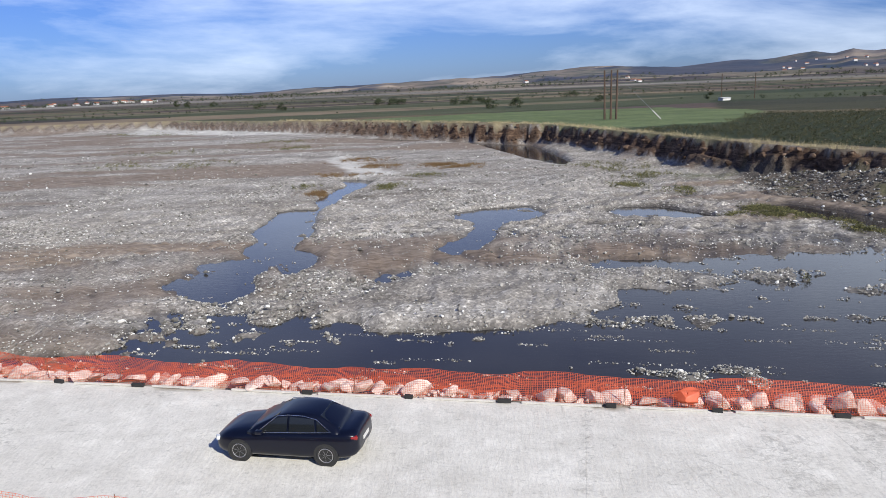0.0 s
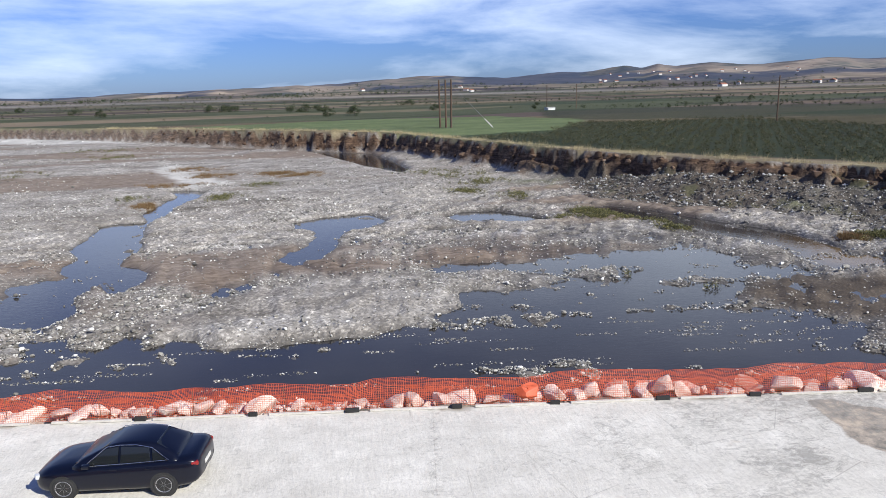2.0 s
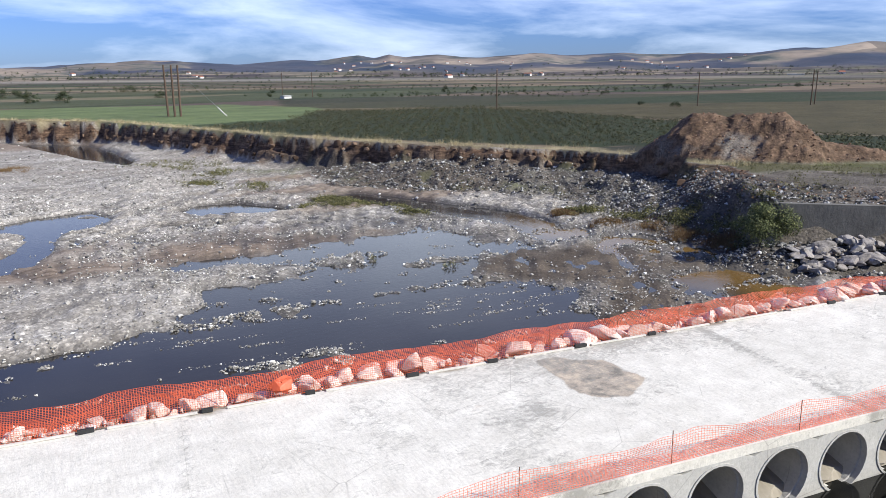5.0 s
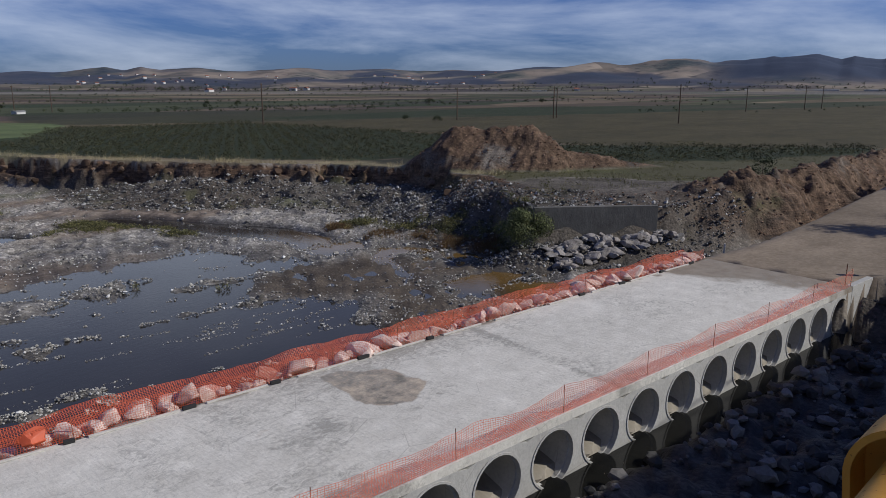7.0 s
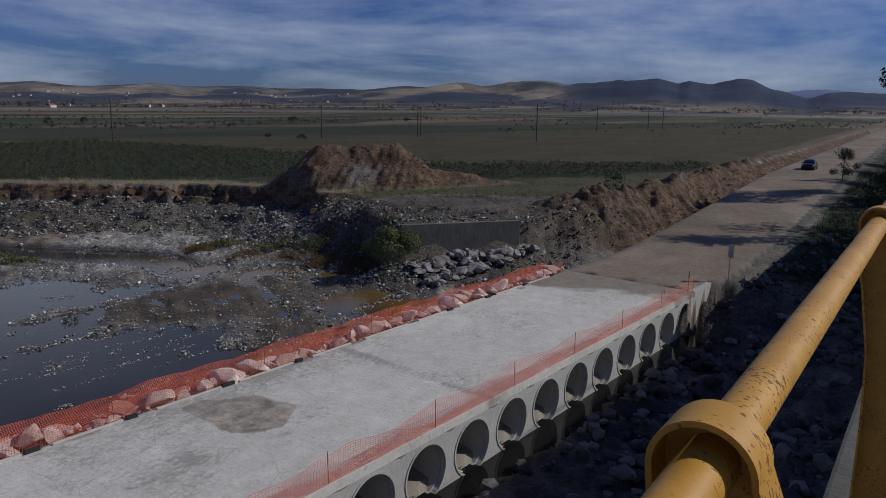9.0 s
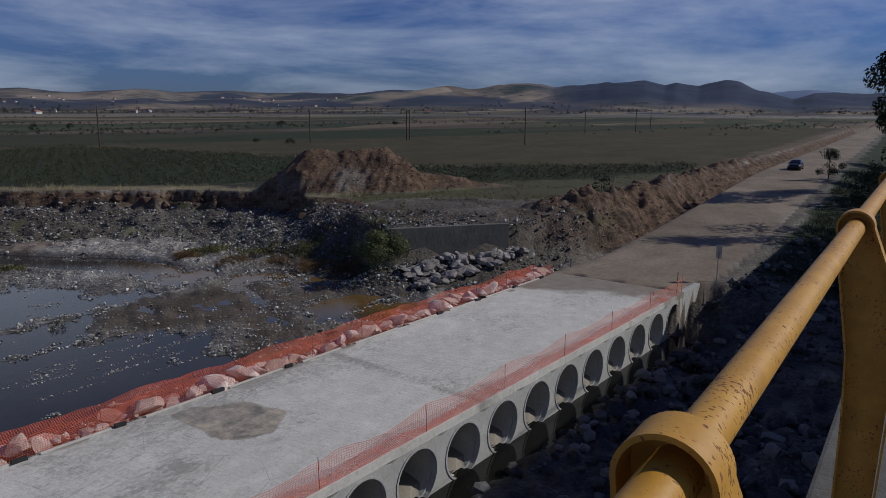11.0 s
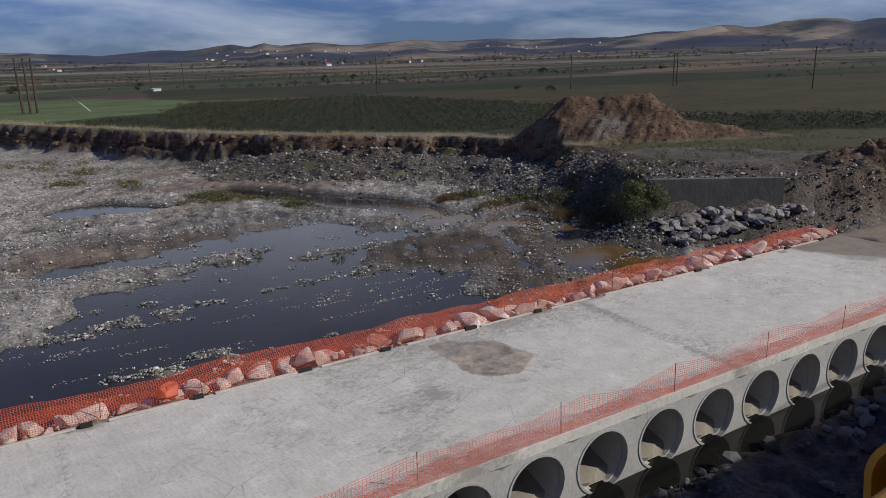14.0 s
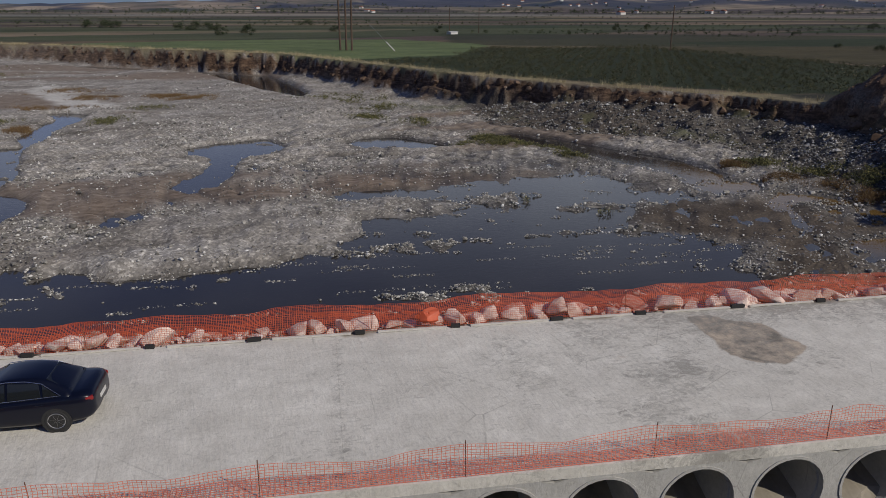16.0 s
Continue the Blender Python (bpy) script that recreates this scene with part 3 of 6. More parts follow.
GREEN_BAND = [(61.0, 176), (86.0, 260), (161.9, 226), (296.2, 160), (600, 60), (420, 55), (214, 112), (102.4, 150.0)]
MOUND = [(58.6, 48.4), (63.2, 42.2)]
MOUND_TAIL = [(63.4, 40.6), (67.0, 36.8), (72.5, 31.8)]
WALL_FOOT = [(42.6, 28.2), (50.4, 21.4)]
SHELF = [(43.6, 28.5), (50.3, 22.2), (53.5, 20.5), (62, 25), (60, 31), (56, 36), (49, 36), (45.5, 32.5)]
BERM = [(57, 22), (66, 18.6), (80, 17.2), (112, 15.6), (180, 11)]
SKYLINE_AZ = [-180, -60, -33, -28, -22, -18, -14, -9.8, -5.4, -1, 3.4, 7.7, 11.9, 16, 18, 20, 22.4, 24.9, 26.2, 27.3, 28.5, 31, 34.5, 36.6, 38.4, 41, 45.2, 47.5, 50.3, 53.5, 57.2, 61, 63, 65.2, 69.5, 72, 73.7, 76.4, 77.8, 78.6, 80.2, 82.1, 83, 84, 85.5, 86.6, 87.9, 89, 91.2, 100, 180]
SKYLINE_EL = [0.2, 0.2, 0.12, 0.24, 0.24, 0.14, 0.23, 0.36, 0.45, 0.46, 0.63, 0.79, 0.92, 0.83, 0.95, 1.04, 0.97, 1.25, 1.12, 1.4, 1.15, 1.3, 1.18, 1.3, 1.42, 1.24, 1.42, 1.2, 1.24, 0.98, 1.1, 1.26, 1.2, 1.42, 1.4, 1.83, 2.17, 2.3, 1.95, 2.09, 1.87, 2.13, 1.95, 1.45, 0.98, 0.78, 1.26, 1.3, 1.1, 1.2, 0.2]


def ground(x, y):
    """Height of the ground, and what it is made of, on arrays of places."""
    x, y = np.asarray(x, float), np.asarray(y, float)
    u, v = x * DU[0] + y * DU[1], x * DV[0] + y * DV[1]
    r = np.hypot(x, y)
    zone = {}
    s, along = segment_distance(x, y, BANK)
    near_bank = step(52, 32, np.abs(along - 1072))
    s_raw = s
    cove = np.abs(fbm(x + 5 * fbm(x, y, 21, 2, 31), y + 5 * fbm(x, y, 17, 2, 32), 17, 5, 3, 0.6))
    uneven = np.clip(0.45 + 0.9 * fbm(x, y, 38, 2, 6), 0.1, 1.2)
    s = s + (0.8 - 2.3 * cove) * uneven * step(330, 120, r) + (0.25 + 0.75 * uneven) * fbm(x + 4 * fbm(x, y, 9, 3, 33), y + 4 * fbm(x, y, 8, 3, 34), 6.5, 5, 4, 0.62) * step(230, 110, r)
    # river bed: gravel bars, channels and pools
    n1, n2, n3 = fbm(x, y, 16, 3, 1), fbm(x, y, 3.2, 3, 2), fbm(x, y, 0.8, 2, 5)
    bar = 0.45 * step(-18, -45, x) + 0.1 * step(60, 110, y)
    bed = WATER + 0.30 + bar + 0.20 * n1 + 0.10 * n2 + 0.05 * n3
    bed = np.maximum(bed, WATER + 0.07 + 0.05 * n2 + 0.035 * n3)
    bed = bed + 0.9 * np.exp(-(((x - 12) / 4.5) ** 2) - ((y - 87) / 6.5) ** 2) + 0.16 * np.maximum(0, fbm(x * 0.7, y, 8, 4, 44)) * step(45, 60, y)
    deep = np.full(x.shape, -1e9)
    for ring in POOLS:
        deep = np.maximum(deep, inside(x, y, ring))
    for ring in ISLANDS:
        deep = np.minimum(deep, -1.3 * inside(x, y, ring))
    deep_n = deep + 0.42 * n2 + 0.3 * n3
    w = step(-0.7, 0.5, deep_n)
    bed = bed * (1 - w) + (WATER - 0.15 + 0.06 * n2 + 0.045 * n3 - 0.12 * step(0.5, 4, deep)) * w
    streak = fbm(u * 0.16, v * 1.7, 2.2, 3, 12) + 0.12 * n3
    bed = bed + w * np.minimum(0.45 * np.maximum(0, streak - 0.1), 0.2) * step(48, 44, y)
    mud = step(-1.0, 1.5, inside(x, y, MUD) + 1.2 * n2)
    bed = bed * (1 - mud) + (WATER + 0.085 + 0.03 * n2 + 0.035 * n3 + 0.05 * n1) * mud
    # talus and the cut bank
    talus_w = 3.0 + 6.5 * near_bank * step(90, 70, y)
    talus_h = 0.7 + 1.35 * near_bank * step(90, 70, y)
    low_bank = step(0, -60, x) * step(900, 600, r)
    talus_w, talus_h = talus_w + 7 * low_bank, talus_h + 0.5 * low_bank
    t = step(-1.0, 0.0, (s - 0.0) / talus_w) * talus_h
    zr = bed + t + 0.12 * n3 * near_bank
    zr = zr + near_bank * 0.22 * (np.abs(np.mod(s / 2.1 + 0.35 * n1 + 0.2 * n2, 1.0) - 0.5) - 0.25) * step(-talus_w, -talus_w + 2, s) * step(90, 70, y)
    slump = np.maximum(0, fbm(x, y, 7, 4, 15) - 0.05) * 0.8 * step(-6.5, -2.0, s) * step(0.0, -0.8, s) * step(160, 110, r)
    zr = zr + slump
    gentle = step(1082, 1094, along) * step(1400, 1200, along)
    # the cut face stands in broken ledges
    soft = 0.09 + 0.0012 * r + 0.008 * np.maximum(r - 150, 0) + 2.3 * gentle
    ledge = step(330, 150, r)
    f1 = step(-soft, soft, s + ledge * (0.9 + 1.1 * fbm(x, y, 3.4, 4, 41)) + 2.0 * gentle)
    f2 = np.minimum(f1, step(-soft, soft, s + ledge * (0.4 + 0.9 * fbm(x, y, 2.3, 3, 42)) + 2.0 * gentle))
    f3 = np.minimum(f2, step(-soft, soft, s + 0.35 * ledge * fbm(x, y, 1.6, 3, 43) + 2.0 * gentle))
    face = 0.3 * f1 + 0.34 * f2 + 0.36 * f3
    field = FIELD + 0.10 * n1
    z = zr * (1 - face) + field * face
    # spoil heaps
    md, ma = segment_distance(x, y, MOUND)
    run = (x - MOUND[0][0]) * 0.596 - (y - MOUND[0][1]) * 0.803 + 0.45 * np.abs(md) + 0.35 * fbm(x, y, 3.0, 3, 9)
    ridges = 0.5 * np.sin(2 * np.pi * run / 0.95) + 0.6 * fbm(run, 0.05 * np.abs(md), 1.3, 3, 8)
    md = np.abs(md) + 0.3 * fbm(x, y, 4, 3, 18)
    mound = np.clip(4.2 + 0.12 * n2 - 0.8 * np.maximum(md - 0.5, 0) + 0.17 * ridges * step(0.4, 1.4, md), 0, 4.4) * step(-1, 1, s_raw)
    td, ta = segment_distance(x, y, MOUND_TAIL)
    tail = np.clip(2.05 - 0.155 * ta - 0.55 * np.maximum(np.abs(td) + 0.3 * n2 - 0.7, 0), 0, 2.2) * step(-1, 1, s_raw)
    bd, ba = segment_distance(x, y, BERM)
    berm = np.clip((0.95 - 0.006 * ba) * (0.9 + 0.6 * n2 + 0.3 * n3) - 0.4 * np.abs(bd), 0, 2)
    heap = np.maximum(np.maximum(mound, tail), berm)
    z = z + heap + (0.13 * n2 + 0.16 * n3) * step(0.05, 0.8, heap)
    # plain, slowly rolling, and the hills round it
    az = np.degrees(np.arctan2(x, y))
    top = np.interp(az, SKYLINE_AZ, SKYLINE_EL) + 0.09 * fbm(az, 0 * az, 5.0, 4, 27) * step(-30, -10, az) + 0.16 * fbm(az, 0 * az + 3, 3.2, 5, 28) * step(58, 70, az)
    ridge = 10.4 + np.tan(np.radians(top)) * 4300
    rise = 0.75 * step(1900, 4300, r) ** 1.4 + 0.25 * step(900, 3600, r)
    roll = fbm(x, y, 900, 4, 9)
    far_hill = FIELD + (ridge - FIELD) * (rise * (1 + 0.6 * roll * step(4250, 3300, r)))
    far_hill = far_hill + (9 * fbm(x, y, 420, 4, 29) + 3 * fbm(x, y, 130, 3, 30)) * step(1300, 2300, r) * step(4350, 4000, r)
    z = np.where(r > 900, far_hill, z)
    # the road out of the river and its cutting
    rd, ra = segment_distance(x, y, ROAD)
    road_z = (FIELD - 0.15) * step(6, 75, ra) - 0.03
    on = step(6.2, 4.2, np.abs(rd) + 1.2 * (rd < 0) * step(44, 52, x) * (0.5 + 0.3 * n2)) * step(40.1, 40.4, u)
    z = z * (1 - on) + (road_z + 0.012 * n3 + 0.03 * n2) * on
    # below the bridge: rubble bed, rising to the abutment
    shelf = np.maximum(step(50, 95, x) * 3.6, step(-18, -40, x) * 3.0)
    rubble_z = WATER - 0.75 + 0.75 * step(13.3, 12.0, v) + 0.5 * step(9, 3, v) + 0.22 * n2 + 0.22 * n3 + shelf
    below = (v < 13.2) | (x > 46)
    z = np.where(below & (rd < 0) & (r < 900), np.where(x > 40, z * 0 + road_z * (1 - step(4.2, 13.5, -rd)) + rubble_z * step(4.2, 13.5, -rd), rubble_z), z)
    z = np.where((v < 13.2) & (x < 41), rubble_z, z)
    z = z * (1 - on) + (road_z + 0.012 * n3 + 0.03 * n2) * on
    # bed under the causeway and the stone slope on its far side
    under = step(13.0, 13.4, v) * step(FAR_V + 0.05, FAR_V - 0.2, v) * step(40.2, 39.9, u)
    z = z * (1 - under) + (WATER - 0.9) * under
    slope = step(FAR_V - 0.1, FAR_V, v) * step(FAR_V + 2.6, FAR_V + 0.6, v) * step(46, 41, u)
    z = z * (1 - slope) + np.maximum(z, -0.02 + 0.1 * n3 - 0.28 * np.clip(v - FAR_V, 0, 1.4) - 1.3 * np.clip(v - FAR_V - 1.4, 0, 3)) * slope
    z = np.where((u > 40.2) & (u < 43.9) & (v < NEAR_V - 0.02) & (v > 6), np.minimum(z, rubble_z + 0.25 + 1.2 * step(42.6, 43.9, u)), z)
    wd, wa = segment_distance(x, y, WALL_FOOT)
    apron = -0.5 - 0.5 * np.maximum(np.abs(wd) - 0.6, 0) + 0.15 * n2 + 0.12 * n3
    z = np.where((wd < 0.25) & (rd > 4.2) & (v > FAR_V + 1.5), np.maximum(z, apron), z)
    shelf_in = inside(x, y, SHELF)
    shelf_z = 1.6 + 0.055 * np.maximum(wd, 0) + 0.16 * n2 + 0.1 * n3
    on_shelf = step(-0.6, 0.4, shelf_in) * (wd > 0.1)
    z = np.where(on_shelf > 0, np.maximum(z, z * (1 - on_shelf) + shelf_z * on_shelf), z)
    near_wall = step(5.5, 3.5, np.abs(wd)) * (wd < 0.25) * (v > FAR_V + 1.5)
    water_gap = z - WATER
    # what it is made of
    zone["earth"] = np.maximum(np.maximum(step(-1.3, -0.7, s), step(0.0, 0.1, face)) * step(1.0, 0.96, face), np.maximum(step(0.05, 0.35, heap), 0.85 * step(0.2, 0.6, slump))) * (r < 900) * (1 - 0.25 * low_bank)
    zone["spoil"] = step(0.05, 0.35, heap) * (r < 900)
    zone["silt"] = np.zeros_like(x)
    for ring in SILTS:
        zone["silt"] = np.maximum(zone["silt"], step(-1.8, 0.9, inside(x, y, ring) + 0.7 * n1 + 0.7 * n2))
    zone["silt"] = np.maximum(zone["silt"], 0.85 * step(-0.05, 0.4, fbm(x * 0.3, y * 1.2, 10, 5, 19))) * step(-1, -2, s)
    zone["mud"] = mud * step(0, -1, s)
    zone["pale"] = 0.9 * step(-1.5, 1.2, np.maximum(inside(x, y, PALE[0]), inside(x, y, PALE[1])) + 1.5 * n2) * step(-1, -2, s)
    outer = step(0.93, 1.0, face) * step(0.0, 0.4, s)
    zone["plain"] = outer * step(1300, 900, r) * step(0.35, 0.05, heap)
    zone["hill"] = step(900, 1500, r + 250 * roll)
    zone["hazy_wood"] = np.maximum(step(67, 72, az) * step(100, 98, az) * step(2300, 2900, r + 200 * roll), 0.85 * step(-0.05, 0.2, fbm(x, y, 420, 5, 17)) * step(1900, 2600, r))
    zone["hazy_wood"] = np.maximum(zone["hazy_wood"], 0.8 * step(3500, 3950, r) * step(-0.15, 0.12, fbm(x, y, 520, 3, 64)))
    zone["lowland"] = step(2700, 1900, r + 200 * roll)
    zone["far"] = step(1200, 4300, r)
    edge = 1.6 * n2
    zone["cropland"] = step(-0.5, 0.8, inside(x, y, CROPLAND) + edge) * step(0.35, 0.05, heap) * outer
    zone["meadow"] = step(-1, 1, inside(x, y, MEADOW) + edge) * outer
    zone["stubble"] = step(-1, 1, inside(x, y, STUBBLE) + edge) * outer * step(0.35, 0.05, heap)
    # slope below the road: dark crop colour for its plants and the trees' shade
    verge = below * step(-4.6, -6.2, rd + 0.8 * n2) * step(47, 53, x) * (r < 900)
    zone["cropland"] = np.maximum(zone["cropland"], verge)
    band = step(-1, 1, inside(x, y, GREEN_BAND) + edge) * outer
    zone["cropland"] = np.maximum(zone["cropland"], 0.75 * band)
    zone["dry"] = outer * step(0.0, 0.5, s) * step(3.8, 2.2, s) * (along < 1088) * (0.6 + 0.35 * n2) * step(0.35, 0.05, heap)
    zone["green"] = np.maximum(0.75 * step(0.1, 0.55, n1 + 0.5 * n2) * step(0.3, -1.5, s) * step(-10, -6, s) * near_bank, 0.7 * step(0.0, 0.6, n2) * step(-4, 0, s) * step(44, 40, y) * step(40, 46, x) * step(70, 58, x))
    zone["road"] = np.maximum(on, step(6.5, 4.5, rd) * (rd > 0) * step(43, 45, x) * 0.6 * step(0.2, 0.0, heap))
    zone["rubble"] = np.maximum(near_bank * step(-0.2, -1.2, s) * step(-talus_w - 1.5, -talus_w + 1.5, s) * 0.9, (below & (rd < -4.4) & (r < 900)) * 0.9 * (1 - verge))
    zone["green"] = zone["green"] * step(0.4, 0.05, berm)
    zone["green"] = zone["green"] * (1 - zone["spoil"])
    zone["rubble"] = zone["rubble"] * (1 - zone["green"])
    zone["wet"] = step(0.17 + 0.22 * step(4, 18, x), -0.01 + 0.08 * step(4, 18, x), water_gap) * (r < 330) * step(0.6, -0.6, s_raw + 2) * (1 - 0.65 * mud)
    rough_in = step(-1.5, 1.0, shelf_in + n2)
    for name in ("plain", "cropland", "stubble", "dry", "meadow"):
        zone[name] = zone[name] * (1 - rough_in)
    zone["rubble"] = np.maximum(zone["rubble"], 0.9 * np.maximum(rough_in, near_wall) * (1 - zone["road"]))
    zone["green"] = np.maximum(zone["green"] * (1 - rough_in), 0.8 * rough_in * step(0.1, 0.6, n2 + 0.6 * n1))
    return z, zone


def ground_z(x, y):
    return float(ground(np.array([float(x)]), np.array([float(y)]))[0][0])


# ---- ground: one sheet, finer towards the causeway ----
def build_ground():
    az = np.concatenate([np.arange(-180, -40, 4.0), np.arange(-40, 97, 0.19), np.arange(98, 180.1, 4.0)])
    inv = np.linspace(1 / 9.0, 1 / 60.0, 170)
    inv2 = np.linspace(1 / 60.0, 1 / 420.0, 380)[1:]
    r = np.concatenate([[0.02, 3.0, 6.0], 1 / inv, 1 / inv2, np.geomspace(440, 4400, 130), [4480, 4800]])
    a, rr = np.meshgrid(np.radians(az), r)
    x, y = rr * np.sin(a), rr * np.cos(a)
    z, zone = ground(x, y)
    z[-2:] = z[-3] - 25
    z[-1] = -30
    rows, cols = x.shape
    i = np.arange(rows * cols).reshape(rows, cols)
    faces = np.stack([i[:-1, :-1], i[1:, :-1], i[1:, 1:], i[:-1, 1:]], -1).reshape(-1, 4)[:, ::-1]
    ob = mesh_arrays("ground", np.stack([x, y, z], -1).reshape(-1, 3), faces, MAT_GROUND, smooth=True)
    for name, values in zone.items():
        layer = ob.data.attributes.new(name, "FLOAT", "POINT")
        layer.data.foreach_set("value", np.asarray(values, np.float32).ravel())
    tagged(ob, "stony river valley with gravel bars, fields and hills", "ground", kind="structure")


build_ground()


def sheet(name, ring, z, material, label):
    bm = bmesh.new()
    bm.faces.new([bm.verts.new((x, y, z)) for x, y in ring])
    bmesh.ops.triangulate(bm, faces=bm.faces[:])
    bmesh.ops.recalc_face_normals(bm, faces=bm.faces[:])
    if bm.faces[0].normal.z < 0:
        bmesh.ops.reverse_faces(bm, faces=bm.faces[:])
    return tagged(link(name, bm, material), label, "water", kind="structure")


sheet("water", [(-330, 24), (-4, 23.0), (33.5, 17.6), (47, 15.8), (50, 26), (48, 50), (48, 66), (40, 90), (40, 170), (-100, 300), (-330, 320)], WATER, MAT_WATER, "dark shallow river water in braided pools")
sheet("downstream_water", [(-60, 21), (-60, 27), (deck(41.5, 14.0).x, deck(41.5, 14.0).y), (deck(41.5, 8).x, deck(41.5, 8).y)], WATER - 0.42, MAT_STILL_WATER, "dark still water below the culvert pipes")


# ---- the causeway ----
def box_obj(name, size, at, material, parent=None, label="", bevel=0.0, turn=None):
    bm = bmesh.new()
    box(bm, size, (0, 0, 0), turn, bevel)
    ob = link(name, bm, material, parent, label)
    ob.location = at
    return ob


DECK_POSE = Matrix.Rotation(TURN, 4, "Z")
FIRST_U = -61.9
causeway = tagged(empty("causeway", DECK_POSE), "low pale concrete causeway on a row of culvert pipes", "causeway", kind="structure")
STAIN = [(12.3, 22.1), (13.5, 22.1), (15.1, 20.9), (15.2, 18.9), (13.9, 17.9), (12.7, 18.2), (12.4, 19.3), (12.5, 20.6)]


def deck_slab(u0, u1):
    nu, nv = max(int((u1 - u0) / 0.3), 2), 28
    u, v = np.meshgrid(np.linspace(u0, u1, nu), np.linspace(NEAR_V, FAR_V, nv))
    z = 0.012 * fbm(u, v, 2.4, 3, 21)
    top = np.stack([u, v, z], -1).reshape(-1, 3)
    i = np.arange(nu * nv).reshape(nv, nu)
    faces = [np.stack([i[:-1, :-1], i[:-1, 1:], i[1:, 1:], i[1:, :-1]], -1).reshape(-1, 4)]
    rim = np.concatenate([i[0, :], i[1:, -1], i[-1, -2::-1], i[-2:0:-1, 0]])
    low = top[rim].copy()
    low[:, 2] = -0.3
    k = len(top) + np.arange(len(rim))
    faces.append(np.stack([rim, k, np.roll(k, -1), np.roll(rim, -1)], -1))
    verts = np.concatenate([top, low])
    ob = mesh_arrays("deck_slab", verts, np.concatenate(faces), MAT_DECK, causeway)
    x, y = verts[:, 0], verts[:, 1]
    n = fbm(x, y, 1.5, 3, 5)
    stain = step(-0.35, 0.35, inside(x, y, STAIN) + 0.3 * n)
    small = np.maximum(0, 0.75 - 0.9 * np.hypot((x - 9.1) / 1.5, (y - 19.2) / 0.9)) * 0.55
    dust = step(34.5, 40.0, x + 0.35 * (y - 18) + n) + 0.8 * step(2.6, 1.2, np.hypot((x - 40.0) / 1.3, y - 21.0) + 0.4 * n) + 0.9 * step(FAR_V - 0.55, FAR_V - 0.1, y) * step(0.0, 0.5, n)
    seam = np.maximum(np.exp(-(((x - 20.55 - 0.02 * (y - 18)) / 0.3) ** 2)) * (0.8 + 0.4 * n), 0.3 * np.exp(-(((x - 0.2) / 0.2) ** 2)))
    worn = 0.55 * step(-0.1, 0.7, fbm(x, y * 1.4, 4.5, 4, 23)) * step(24, 19, x) * step(2, 9, x) + 0.25 * step(0.1, 0.7, fbm(x, y, 3, 4, 24))
    for name, values in (("stain", np.maximum(stain, small)), ("dust", dust), ("scuff", np.maximum(seam, worn))):
        layer = ob.data.attributes.new(name, "FLOAT", "POINT")
        layer.data.foreach_set("value", np.asarray(values, np.float32))


for a, b in ((FIRST_U, -41.3), (-41.298, -20.7), (-20.698, 0.15), (0.152, 20.4), (20.402, END_U)):
    deck_slab(a, b)

PIPE_R, PIPE_Z, PIPE_STEP = 0.95, -1.42, 2.55
PIPE_US = [39.6 - PIPE_STEP * k for k in range(40)]
FACE_LOW = -3.1


def culvert_wall():
    """The downstream face: one wall with a round opening for each pipe."""
    bm = bmesh.new()
    ring_n = 28
    lo, hi = PIPE_US[-1] - PIPE_STEP / 2, END_U
    for k, u in enumerate(PIPE_US):
        left, right = u - PIPE_STEP / 2, (u + PIPE_STEP / 2 if k else hi)
        inner, outer = [], []
        for j in range(ring_n):
            a = 2 * math.pi * j / ring_n
            c, s = math.cos(a), math.sin(a)
            inner.append(bm.verts.new((u + (PIPE_R + 0.12) * c, NEAR_V, PIPE_Z + (PIPE_R + 0.12) * s)))
            reach = min((right - u if c > 0 else u - left) / max(abs(c), 1e-6), ((-0.302 - PIPE_Z) if s > 0 else (PIPE_Z - FACE_LOW)) / max(abs(s), 1e-6))
            outer.append(bm.verts.new((u + reach * c, NEAR_V, PIPE_Z + reach * s)))
        for j in range(ring_n):
            n = (j + 1) % ring_n
            bm.faces.new((inner[j], outer[j], outer[n], inner[n]))
    bmesh.ops.remove_doubles(bm, verts=bm.verts[:], dist=0.002)
    made = bmesh.ops.extrude_face_region(bm, geom=bm.faces[:])
    for v in made["geom"]:
        if isinstance(v, bmesh.types.BMVert):
            v.co.y += 0.5
    bmesh.ops.recalc_face_normals(bm, faces=bm.faces[:])
    link("culvert_wall", bm, MAT_PIPE, causeway)


culvert_wall()
box_obj("far_wall", (END_U - FIRST_U, 0.4, 2.7), ((END_U + FIRST_U) / 2, FAR_V - 0.2, -1.652), MAT_PIPE, causeway)
box_obj("side_lining", (2.9, 0.35, 2.4), (END_U + 1.46, NEAR_V + 0.16, -1.19), MAT_PIPE, causeway, "pale concrete kerb wall at the causeway's end", 0.03)


def pipe_mesh():
    bm = bmesh.new()
    n, length = 28, 7.6
    rings = []
    for rad, y in ((PIPE_R + 0.118, -0.03), (PIPE_R + 0.118, length), (PIPE_R, length), (PIPE_R, 0.18), (PIPE_R + 0.045, 0.16), (PIPE_R + 0.045, -0.03)):
        rings.append([bm.verts.new((rad * math.cos(2 * math.pi * j / n), y, rad * math.sin(2 * math.pi * j / n))) for j in range(n)])
    for a, b in zip(rings, rings[1:] + rings[:1]):
        for j in range(n):
            bm.faces.new((a[j], b[j], b[(j + 1) % n], a[(j + 1) % n]))
    bmesh.ops.recalc_face_normals(bm, faces=bm.faces[:])
    return bm


